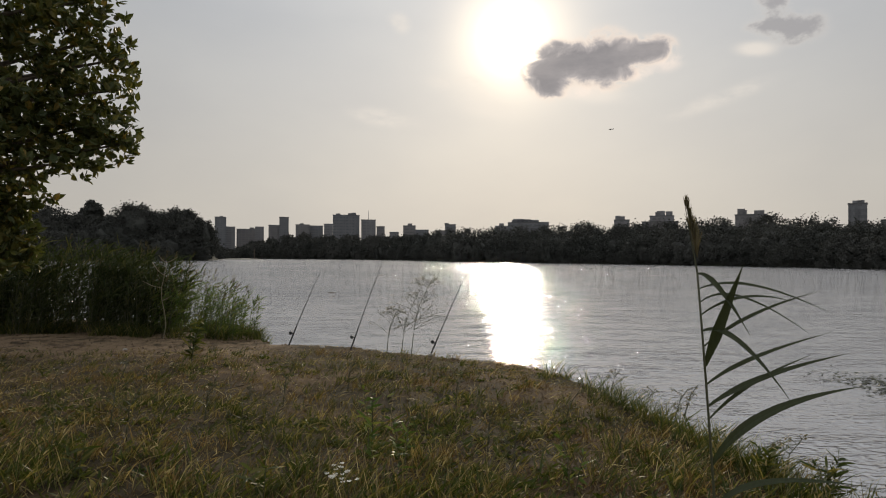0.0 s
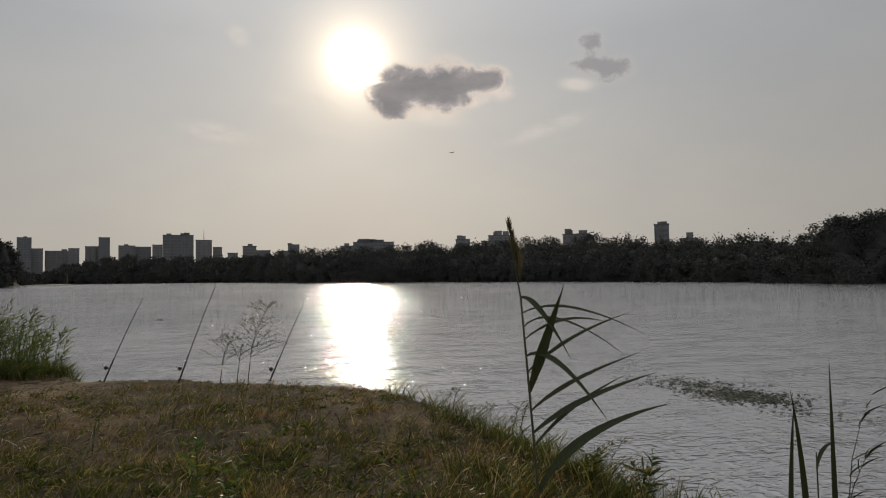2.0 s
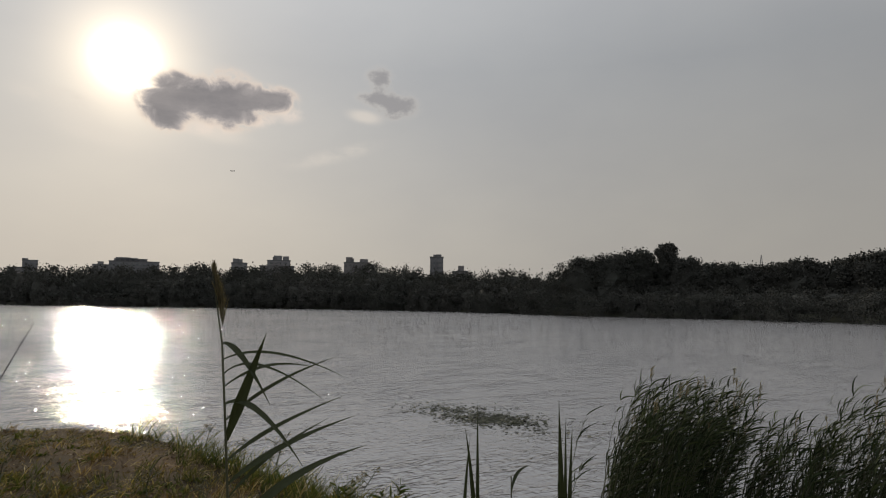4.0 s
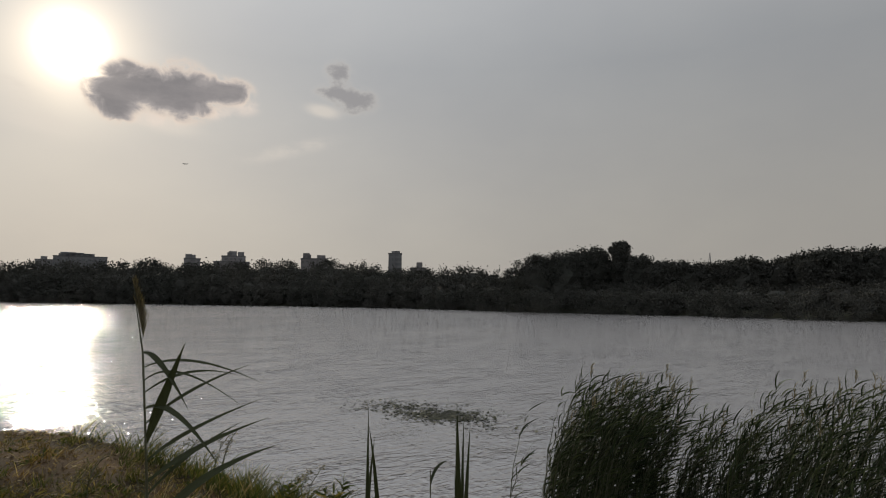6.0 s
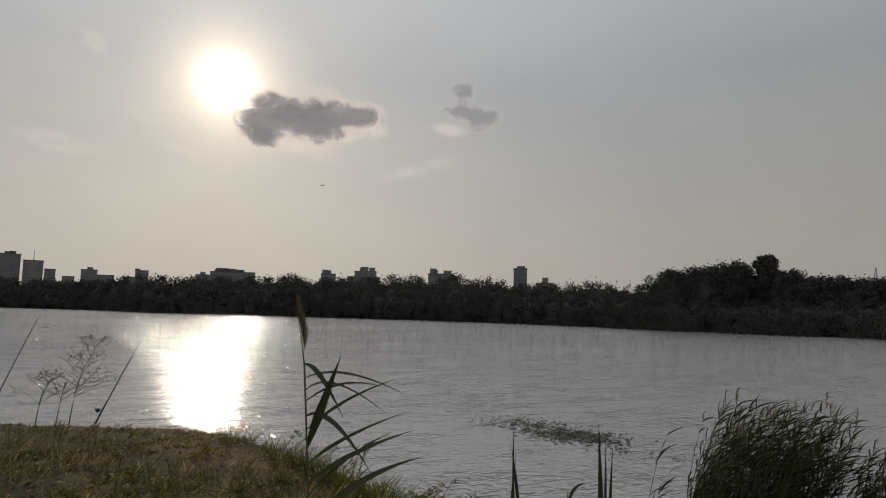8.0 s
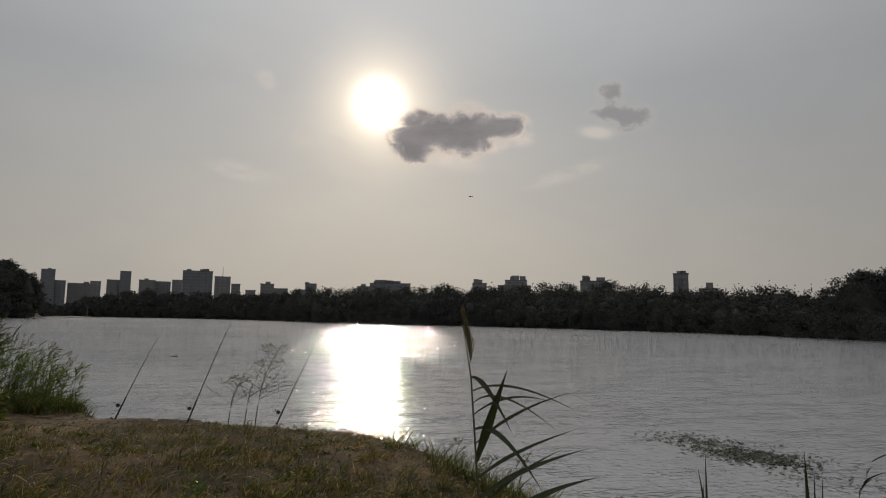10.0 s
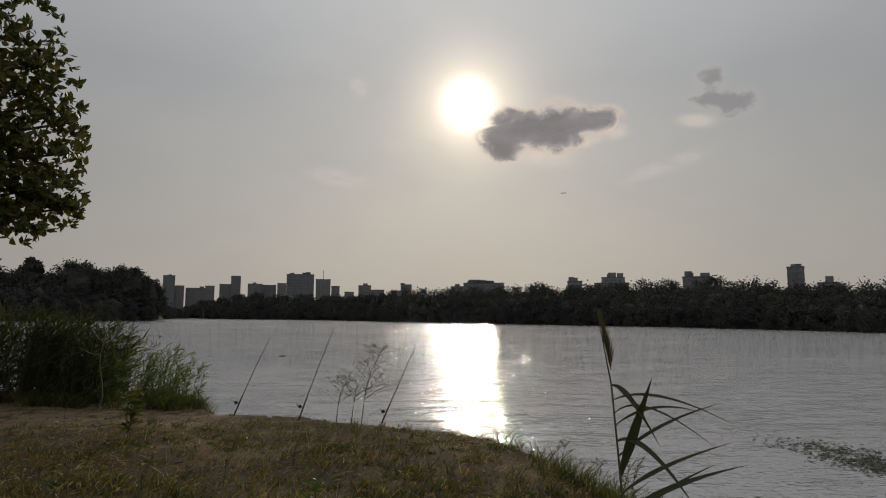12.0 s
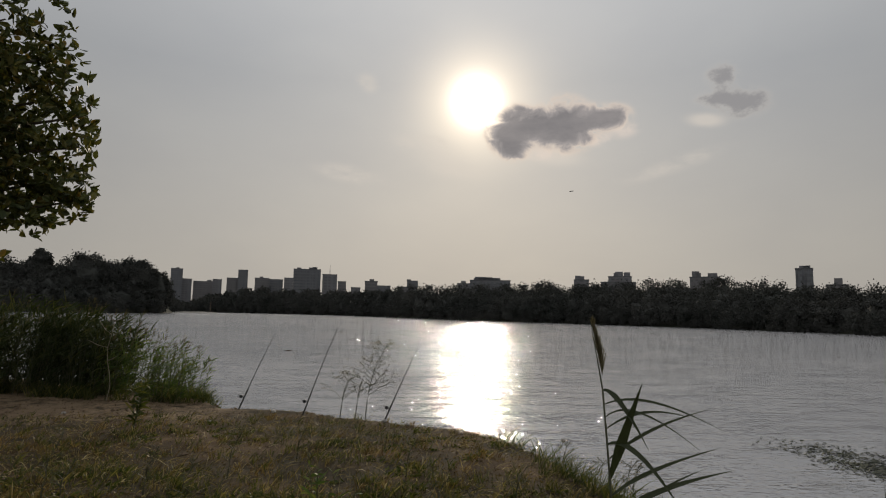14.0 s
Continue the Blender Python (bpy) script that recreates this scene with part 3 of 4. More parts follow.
def common_reed():
    top = Vector(REED_TOP)
    foot = Vector((top.x + 0.09, top.y - 0.03, ground_z(top.x + 0.09, top.y - 0.03) - 0.02))
    reed = thing("common_reed", foot, "tall green reed with blown leaves and a thin plume", "reed")
    reed.rotation_euler = (0, 0, radians(-18))          # its leaves stream across the line from the bank
    lean = 0.075

    def stem_at(h):
        s = -h
        return Vector((lean * s * (1 - 0.25 * s) - 0.096, 0.0, top.z + h - foot.z))

    pts = [stem_at(-(top.z - foot.z) * k / 12) for k in range(13)]
    part("stem", tube(pts, [0.0022 + 0.0016 * k / 12 for k in range(13)], 7), STALK, reed, smooth=True)
    # height below the top node, then how far the arch and the tip lie out and up, the width and the depth drift (cm)
    leaves = [(-0.3, 2.8, 1.0, 9.5, -12.2, 1.3, -2), (-3.4, 8.3, 4.2, 25.3, -5.0, 0.7, 3), (-6.2, 5.5, 5.9, 20.3, -6.2, 0.6, -3), (-8.7, 7.8, 6.4, 19.0, 2.4, 0.7, 5), (-19.1, 2.7, 8.5, 7.0, 21.0, 2.1, -2),
              (-12.0, 5.3, 3.3, 15.3, -12.4, 1.3, -4), (-15.2, 7.6, 7.5, 21.8, 11.7, 0.8, 3), (-22.9, 6.4, 5.9, 23.4, 11.2, 0.95, 4), (-27.3, 7.5, 7.1, 24.2, 12.5, 1.3, -3), (-29.9, 6.8, 8.4, 19.5, 13.8, 0.8, 3),
              (-39.0, 6.0, 13.0, 26.0, 18.0, 1.9, -2), (-48.0, 5.0, 9.0, 27.0, 7.0, 1.3, 2)]
    for h, cx, cz, tx, tz, w, dy in leaves:
        a = stem_at(h / 100 * REED_SIZE)
        cx, cz, tx, tz, w, dy = (q * REED_SIZE for q in (cx, cz, tx, tz, w, dy))
        face = (0.15, -1, 0.25) if w > 2.05 else (0.1, -0.75, 0.65)
        part("leaf", ribbon(a, a + Vector((cx, dy * 0.3, cz)) / 100, a + Vector((tx, dy, tz)) / 100, w / 95, face), HERO_SHADED, reed)
    # the plume: a slim spindle of short bristles round the tip of the stem
    r = np.random.default_rng(5)
    m = 320
    s = r.uniform(0, 1, m) ** 0.9
    base = np.column_stack([-0.022 * s, 0 * s, 0.03 + 0.112 * s]) + np.array(stem_at(0.0))
    d = unit(np.column_stack([r.normal(-0.02, 0.11, m), r.normal(0, 0.11, m), np.ones(m)]))
    pl = blades(base, d, 0.05 * (1.1 - 0.6 * s), np.full(m, 0.0016), np.column_stack([0.06 * r.random(m), 0 * s, -0.1 * s]), r, 2, 0.4)
    mesh_object("plume", *pl, PLUME, reed, "slender brownish seed plume")
    part("plume_stem", tube([stem_at(0.0) + Vector((-0.026 * k / 5, 0, 0.155 * k / 5)) for k in range(6)], [0.002 - 0.0003 * k for k in range(6)], 5), STALK, reed)


REED_TOP = (0.51, 1.217, 1.734)
REED_SIZE = 1.0
common_reed()


# ---- upright young reed leaves beyond the bank ----
def young_reed(at, blades_spec, label):
    """blades_spec: start height, lean out, tip height, width in metres, sideways start."""
    gz = float(ground_z(at[0], at[1]))
    t = thing("young_reed", (at[0], at[1], gz), label, "reed", "young reeds by the water")
    for z0, lean, z1, w, x0 in blades_spec:
        a = Vector((x0, 0, z0 - gz))
        b = Vector((x0 + lean, lean * 0.3, z1 - gz))
        part("leaf", ribbon(a, a.lerp(b, 0.5) + Vector((-lean * 0.25, 0, 0.04)), b, w, (-0.5, -0.8, 0.1), 10), HERO_SHADED, t)
    part("stem", tube([(0, 0, 0), (0.005, 0, (blades_spec[0][0] - gz) * 0.6), (0, 0, blades_spec[0][0] - gz + 0.05)], [0.004, 0.0035, 0.002], 6), STALK, t)


young_reed((0.793, 0.766), [(1.2, 0.0, 1.654, 0.0085, 0.0)], "slim upright reed leaf growing from the bank")
young_reed((0.927, 0.993), [(1.2, -0.045, 1.566, 0.011, 0.045), (1.2, 0.03, 1.539, 0.009, 0.0)], "narrow reed leaf bent towards the lake")
young_reed((1.147, 0.928), [(1.0, -0.012, 1.608, 0.02, 0.0), (1.0, 0.035, 1.548, 0.015, 0.008), (1.0, 0.012, 1.571, 0.012, 0.004), (0.95, -0.02, 1.448, 0.014, 0.0)], "broad upright green reed leaves growing from the bank")
young_reed((1.489, 1.488), [(1.216, 0.110, 1.275, 0.012, 0.0)], "narrow reed leaf bent over the water")


# ---- grass of the bank ----
def on_bank(rng, n, x0, x1, y0, y1, margin=-0.05):
    p = np.column_stack([rng.uniform(x0, x1, n), rng.uniform(y0, y1, n)])
    return p[bank_distance(p[:, 0], p[:, 1]) > margin]


def grass(name, label, p, h0, h1, w, mat, seed, lean=0.35, sag=0.4, segs=3, fade=False):
    rng = np.random.default_rng(seed)
    n = len(p)
    base = np.column_stack([p, ground_z(p[:, 0], p[:, 1]) - 0.01])
    ang = rng.uniform(0, math.tau, n)
    d = unit(np.column_stack([lean * np.cos(ang) + 0.1, lean * np.sin(ang), np.ones(n)]))
    s = np.column_stack([0.5 * np.cos(ang) * sag + 0.12, 0.5 * np.sin(ang) * sag, -sag * rng.uniform(0.3, 1, n)])
    tall = np.clip(1.25 - 0.09 * p[:, 1], 0.5, 1.0) if fade else 1.0
    v, f = blades(base, d, rng.uniform(h0, h1, n) * tall, w * rng.uniform(0.6, 1.4, n), s, rng, segs, 0.25)
    tagged(mesh_object(name, v, f, mat), label, "grass", kind="stuff")


rng = np.random.default_rng(31)
p = on_bank(rng, 150000, -11, 3.2, 2.0, 13.0, 0.02)
dry = wave_field(p[:, 0] * 0.8, p[:, 1] * 0.8) + rng.normal(0, 0.6, len(p))
path = (p[:, 1] > 9.5 + 0.05 * p[:, 0]) & (p[:, 0] < -2.5)          # the trodden strip before the reeds
keep = (dry > -0.3) & (rng.random(len(p)) < np.clip(1.3 - 0.075 * p[:, 1], 0.3, 1)) & ~(path & (rng.random(len(p)) < 0.72 + 0.25 * (wave_field(p[:, 0] * 1.9, p[:, 1] * 2.5) < 0.2)))
grass("short_grass", "short dry yellow-green grass of the bank", p[keep], 0.03, 0.12, 0.010, GRASS, 32, 0.75, 0.3, 2, True)
p = on_bank(rng, 75000, -9, 2.8, 1.8, 10.2, 0.0)
clump = wave_field(p[:, 0] * 1.7 + 2, p[:, 1] * 1.9) + 0.5 * wave_field(p[:, 0] * 4.1, p[:, 1] * 4.7)
keep = 1.25 * clump - 0.25 + 0.6 * (4.7 - p[:, 1]) + 1.6 * (clump > 0.95) + rng.normal(0, 0.25, len(p)) > 0.35
tall = p[keep]
grass("long_grass", "longer green grass in loose tufts", tall, 0.08, 0.33, 0.0115, LUSH, 33, 0.5, 0.4, 3, True)
seed = tall[rng.random(len(tall)) < 0.12]
grass("seeding_grass", "thin seeding grass stems paling to straw", seed, 0.22, 0.46, 0.005, STRAW, 37, 0.3, 0.25)
heads = np.concatenate([p[keep][rng.random(int(keep.sum())) < 0.12], on_bank(rng, 2600, -8, 2.3, 2.2, 10, 0.1)])
heads = np.column_stack([heads, ground_z(heads[:, 0], heads[:, 1]) + rng.uniform(0.05, 0.26, len(heads)) * np.clip(1.5 - 0.12 * heads[:, 1], 0.3, 1)])
m = len(heads)
tilt = unit(np.column_stack([rng.normal(0.2, 0.5, m), rng.normal(0, 0.5, m), np.ones(m)]))
v, f = blades(heads, tilt, rng.uniform(0.035, 0.085, m), rng.uniform(0.006, 0.013, m), np.column_stack([0.2 * np.ones(m), np.zeros(m), -0.3 * np.ones(m)]), rng, 2, 0.4)
tagged(mesh_object("grass_seed_heads", v, f, STRAW), "pale dry seed heads over the grass", "grass", kind="stuff")
c = on_bank(rng, 900, -9.5, 2.5, 3.0, 10.3, 0.1)
k = np.repeat(np.arange(len(c)), 16)
t_p = c[k] + rng.normal(0, 0.045, (len(k), 2)) * rng.uniform(0.5, 1.6, len(c))[k, None]
pick = (rng.random(len(c)) < 0.45)[k]
grass("dry_tufts", "dry yellow-brown grass tufts standing on the bank", t_p[~pick], 0.12, 0.34, 0.007, GRASS, 38, 0.4, 0.22, 3, True)
grass("green_tufts", "green grass tufts standing on the bank", t_p[pick], 0.12, 0.34, 0.008, LUSH, 39, 0.4, 0.25, 3, True)
c = on_bank(rng, 1500, -9.5, 2.5, 2.6, 10.3, 0.05)
c = c[wave_field(c[:, 0] * 1.3 + 1, c[:, 1] * 1.4) + 0.15 * (6 - c[:, 1]) + rng.normal(0, 0.3, len(c)) > 0.0]
k = np.repeat(np.arange(len(c)), 22)
grass("low_herbs", "low broad-leaved green herbs among the grass", c[k] + rng.normal(0, 0.05, (len(k), 2)) * rng.uniform(0.6, 1.8, len(c))[k, None], 0.04, 0.15, 0.024, LUSH, 41, 0.9, 0.3, 3, True)
p = on_bank(rng, 60000, -12, 5.5, -7.0, 2.1, 0.05)
keep = (wave_field(p[:, 0] * 0.9, p[:, 1] * 0.9) + rng.normal(0, 0.6, len(p)) > -0.4) & (np.hypot(p[:, 0], p[:, 1]) > 0.35)
grass("trodden_grass", "short trodden grass on the bank top", p[keep], 0.04, 0.13, 0.0085, GRASS, 40, 0.7, 0.35, 2)
p = on_bank(rng, 6000, -9, 2.6, 2.0, 10.5, 0.05)
grass("straw_grass", "bleached dead grass stems lying about", p, 0.06, 0.24, 0.007, STRAW, 34, 1.3, 0.5, 2)
e = on_bank(rng, 60000, 0.6, 3.3, 2.0, 9.6, -0.22)
sd = bank_distance(e[:, 0], e[:, 1])
tuft = wave_field(e[:, 0] * 3.1, e[:, 1] * 2.3 + 1) + rng.normal(0, 0.35, len(e)) + 0.25 * (7.5 - e[:, 1])
e = e[(sd < 0.38) & (rng.random(len(e)) < 0.5) & (tuft > 0.5) & (e[:, 1] < 8.7)]
grass("edge_grass", "green grass overhanging the bank edge", e, 0.06, 0.42, 0.008, LUSH, 35, 0.4, 0.35, 4)
e = on_bank(rng, 30000, -12.5, -3.0, 10.8, 13.6, -0.3)
e = e[(e[:, 1] > 11.7 - 0.16 * (e[:, 0] + 4)) & (wave_field(e[:, 0] * 2, e[:, 1] * 2) > -0.2)]
grass("reed_foot_grass", "green grass at the foot of the reeds", e, 0.12, 0.45, 0.011, LUSH, 36, 0.35, 0.4, 4)


# ---- wild plants ----
def wispy_weed(at, height, spread, seed, label, mat=STALK, twigs=16, seedy=True):
    """A thin stem with forked side shoots and small seed heads."""
    r = random.Random(seed)
    gz = float(ground_z(at[0], at[1]))
    t = thing("wild_weed", (at[0], at[1], gz - 0.01), label, "weed", "wild weeds")
    lean = 0.26 * height
    main = [Vector((lean * (k / 8) ** 2 + 0.01 * math.sin(k), 0.02 * math.cos(k * 2), height * k / 8)) for k in range(9)]
    part("stem", tube(main, [0.006 * (1.05 - k / 9) + 0.002 for k in range(9)], 5), mat, t)
    heads = []
    for i in range(twigs):
        s = r.uniform(0.3, 0.97)
        p = main[int(s * 8)].lerp(main[min(8, int(s * 8) + 1)], s * 8 % 1)
        a = r.uniform(0, math.tau)
        L = spread * (1.15 - s) * r.uniform(0.6, 1.1) + 0.08
        d = Vector((math.cos(a), math.sin(a) * 0.6, r.uniform(0.5, 1.1))).normalized()
        pts = [p + d * L * q + Vector((0, 0, -0.25 * L * q * q)) for q in (0, 0.35, 0.7, 1)]
        bm = tube(pts, [0.0038, 0.0034, 0.003, 0.002], 4)
        for q in (0.45, 0.65, 0.85):
            o = p + d * L * q + Vector((0, 0, -0.25 * L * q * q))
            e = o + Vector((r.uniform(-1, 1), r.uniform(-1, 1), r.uniform(0.2, 1))) * L * 0.28
            tube([o, e], [0.003, 0.002], 3, bm)
            heads.append(e)
        heads.append(pts[-1])
        part("twig", bm, mat, t)
    if seedy:
        g = np.random.default_rng(seed)
        c = np.array([tuple(h) for h in heads])
        tagged(mesh_object("seed_spray", *leaf_cloud(c, 0.012, 3, 0.02, g), PLUME, t), kind="stuff")


def leafy_weed(at, height, seed, label, n=40, leaf=0.09, mat=LUSH, stems=3):
    r = np.random.default_rng(seed)
    gz = float(ground_z(at[0], at[1]))
    t = thing("leafy_weed", (at[0], at[1], gz - 0.01), label, "weed", "leafy weeds")
    for i in range(stems):
        a = r.uniform(0, math.tau)
        tip = Vector((0.22 * height * math.cos(a), 0.22 * height * math.sin(a), height * r.uniform(0.75, 1.05)))
        pts = [Vector((0.02 * math.cos(a), 0.02 * math.sin(a), 0)), tip * 0.5 + Vector((0.01, 0, 0.03)), tip]
        part("stem", tube(pts, [0.004, 0.003, 0.0015], 5), STALK, t)
        m = n // stems
        s = r.uniform(0.15, 1, m)
        base = np.array([tuple(pts[0].lerp(tip, float(q))) for q in s])
        b = r.uniform(0, math.tau, m)
        d = unit(np.column_stack([np.cos(b), np.sin(b), r.uniform(0.2, 1.2, m)]))
        mesh_object("foliage", *blades(base, d, leaf * r.uniform(0.6, 1.3, m), np.full(m, leaf * 0.2), np.column_stack([0.1 * np.ones(m), 0 * s, -0.5 * r.random(m)]), r, 3, 0.4), mat, t)["kind"] = "stuff"


wispy_weed((-0.56, 9.88), 1.28, 0.8, 3, "thin branching dry weed with fine seed heads", twigs=26)
wispy_weed((-1.0, 10.3), 0.8, 0.6, 4, "thin branching dry weed with fine seed heads", twigs=14)
wispy_weed((-0.75, 10.3), 1.02, 0.85, 14, "thin branching dry weed with fine seed heads", twigs=9)
wispy_weed((2.35, 6.3), 0.55, 0.2, 5, "dry weed stem on the bank edge", twigs=6)
wispy_weed((2.2, 6.8), 0.5, 0.18, 6, "dry weed stem on the bank edge", twigs=6)
wispy_weed((2.55, 5.0), 0.5, 0.22, 7, "dry weed stem on the bank edge", twigs=8)
wispy_weed((2.75, 4.4), 0.5, 0.25, 8, "dry weed stem on the bank edge", twigs=9)
wispy_weed((1.75, 8.3), 0.42, 0.2, 9, "dry weed stem on the bank edge", twigs=6)
leafy_weed((-3.77, 8.94), 0.75, 41, "small leafy green weed on the trodden bank", 110, 0.17, stems=5)
leafy_weed((-0.56, 4.5), 0.72, 42, "tall green weed with narrow leaves", 54, 0.10, REED)
leafy_weed((-0.32, 4.5), 0.6, 43, "tall green weed with narrow leaves", 45, 0.10, REED)
leafy_weed((-2.7, 4.4), 0.35, 44, "green weed among the grass", 40, 0.12)
leafy_weed((-1.2, 3.9), 0.3, 45, "green weed among the grass", 40, 0.12)
leafy_weed((0.85, 4.1), 0.4, 46, "green weed among the grass", 30, 0.1, REED)
leafy_weed((2.25, 4.3), 0.3, 47, "green weed on the bank edge", 60, 0.1)
leafy_weed((2.5, 4.0), 0.32, 48, "green weed on the bank edge", 60, 0.1)


for i, (x, y, h) in enumerate([(-3.1, 5.6, 0.62), (-2.75, 5.2, 0.5), (-2.35, 5.9, 0.48), (-1.75, 6.5, 0.5), (-4.2, 6.4, 0.45), (-3.7, 4.4, 0.4), (0.5, 4.6, 0.45), (-1.2, 7.4, 0.4), (0.1, 6.6, 0.42), (1.1, 5.6, 0.4)]):
    wispy_weed((x, y), h, 0.12, 160 + i, "dark dried dock stem standing in the grass", twigs=7)


# ---- fishing rods ----
def fishing_rod(foot, lean, length, seed):
    """foot: where the butt meets the soil; lean: the tip's offset (x, y) a metre of height."""
    gz = float(ground_z(foot[0], foot[1]))
    rod = thing("fishing_rod", (foot[0], foot[1], gz - 0.04), "slim black fishing rod leaning over the bank edge", "fishing rod", "fishing rods")
    d = Vector((lean[0], lean[1], 1)).normalized()
    n = 10
    pts = [d * length * k / n + Vector((0.02, 0.05, -0.02)) * (k / n) ** 3 for k in range(n + 1)]
    part("blank", tube(pts, [0.0105 - 0.0062 * k / n for k in range(n + 1)], 6), CARBON, rod, smooth=True)
    part("grip", tube([d * 0.02, d * 0.2, d * 0.42], [0.014, 0.013, 0.012], 8), CORK, rod)
    side = d.cross(Vector((0, 1, 0))).normalized()
    c = d * 0.26 + side * 0.055
    reel = part("reel", tube([c - Vector((0, 0.03, 0)), c - Vector((0, 0.01, 0)), c + Vector((0, 0.02, 0)), c + Vector((0, 0.035, 0))], [0.026, 0.034, 0.032, 0.02], 10), METAL, rod, "dark metal spinning reel")
    part("reel_foot", tube([d * 0.26, c], [0.007, 0.009], 6), METAL, reel)
    part("crank", tube([c, c + side * 0.045, c + side * 0.05 + Vector((0, -0.03, 0.03))], [0.005, 0.004, 0.007], 5), METAL, reel)
    for q in (0.42, 0.58, 0.72, 0.84, 0.93, 0.995):
        o = d * length * q + Vector((0.02, 0.05, -0.02)) * q ** 3
        bm = bmesh.new()
        ring = [o - side * 0.012 + (side * math.cos(a) + Vector((0, 0, 1)) * math.sin(a)) * 0.009 for a in [k * math.tau / 8 for k in range(9)]]
        part("line_guide", tube(ring, [0.0015] * 9, 4, bm), METAL, rod)


fishing_rod((-2.87, 11.06), (0.36, 0.20), 1.50, 1)
fishing_rod((-1.68, 10.66), (0.32, 0.22), 1.72, 2)
fishing_rod((-0.27, 9.98), (0.43, 0.22), 1.54, 3)


# ---- stones, dead branch ----
def stone(at, size, seed):
    r = random.Random(seed)
    bm = bmesh.new()
    bmesh.ops.create_icosphere(bm, subdivisions=2, radius=size)
    for v in bm.verts:
        v.co *= 1 + 0.35 * noise.noise(v.co / size * 1.2 + Vector((seed, 0, 0)))
        v.co.z *= 0.6
    me = bpy.data.meshes.new("stone")
    bm.to_mesh(me)
    bm.free()
    me.materials.append(STONE)
    ob = new("stone", me)
    ob.location = (at[0], at[1], float(ground_z(*at)) + size * 0.25)
    ob.rotation_euler = (0, 0, r.uniform(0, 6))
    tagged(ob, "small pale stone on the bank edge", "stone", "bank stones")


for i, (x, y, s) in enumerate([(-2.2, 10.85, 0.045), (-0.25, 9.95, 0.05), (0.15, 9.65, 0.04), (-1.2, 10.5, 0.03), (0.9, 9.05, 0.04), (1.5, 8.4, 0.05), (-3.0, 9.9, 0.03), (-5.6, 10.6, 0.04), (-4.8, 9.0, 0.03)]):
    stone((x, y), s, i + 1)


def dead_branch(at, seed):
    r = random.Random(seed)
    gz = float(ground_z(*at))
    t = thing("dead_branch", (at[0], at[1], gz), "bleached forked dead branch standing in the reeds", "branch")
    stem = [Vector((0.05 * math.sin(k * 1.3), 0, 1.5 * k / 6)) for k in range(7)]
    part("limb", tube(stem, [0.011 - 0.001 * k for k in range(7)], 6), PALE_WOOD, t)
    for s, dx, dz in ((4, -0.34, 0.14), (5, -0.2, 0.26), (6, 0.26, 0.12), (6, -0.12, 0.16), (3, 0.22, 0.1)):
        o = stem[s]
        part("twig", tube([o, o + Vector((dx * 0.5, -0.05, dz * 0.35)), o + Vector((dx, -0.08, dz))], [0.009, 0.008, 0.005], 5), PALE_WOOD, t)


dead_branch((-5.6, 12.05), 2)


# ---- floating weed ----
def floating_weed():
    r = np.random.default_rng(61)
    n = 2600
    u = r.normal(0, 0.40, n)
    v = r.normal(0, 0.45, n)
    c = np.column_stack([7.55 + 0.62 * u + 0.75 * v, 9.1 - 2.0 * u + 0.6 * v])
    keep = wave_field(c[:, 0] * 2.2, c[:, 1] * 2.2) + r.normal(0, 0.6, n) > -0.1
    c = c[keep]
    n = len(c)
    a = r.uniform(0, math.tau, n)
    s = r.uniform(0.015, 0.045, n)
    vs = []
    for k in range(5):
        q = a + k * math.tau / 5
        vs.append(np.column_stack([c[:, 0] + s * np.cos(q), c[:, 1] + s * np.sin(q) * 0.7, WATER_Z + 0.006 + r.uniform(0, 0.018, n)]))
    verts = np.stack(vs, axis=1).reshape(-1, 3)
    tagged(mesh_object("floating_weed", verts, [tuple(range(5 * i, 5 * i + 5)) for i in range(n)], PAD), "patch of small leaves floating on the lake", "water weed", kind="stuff")


floating_weed()


# ---- trees ----
def core_blob(cx, cy, cz, rx, rz, seed):
    """The dense inside of a far crown: a lumpy closed body."""
    vs = []
    for v in CORE_V:
        k = 1 + 0.30 * noise.noise(v * 2.3 + Vector((seed * 1.7, seed * 0.3, 0))) + 0.30 * noise.noise(v * 6.1 + Vector((seed * 0.7, 0, 0)))
        vs.append((cx + v.x * rx * k, cy + v.y * rx * k, cz + v.z * rz * k))
    return vs, CORE_F


core_bm = bmesh.new()
bmesh.ops.create_icosphere(core_bm, subdivisions=2, radius=1)
CORE_V = [v.co.copy() for v in core_bm.verts]
CORE_F = [tuple(v.index for v in f.verts) for f in core_bm.faces]
core_bm.free()


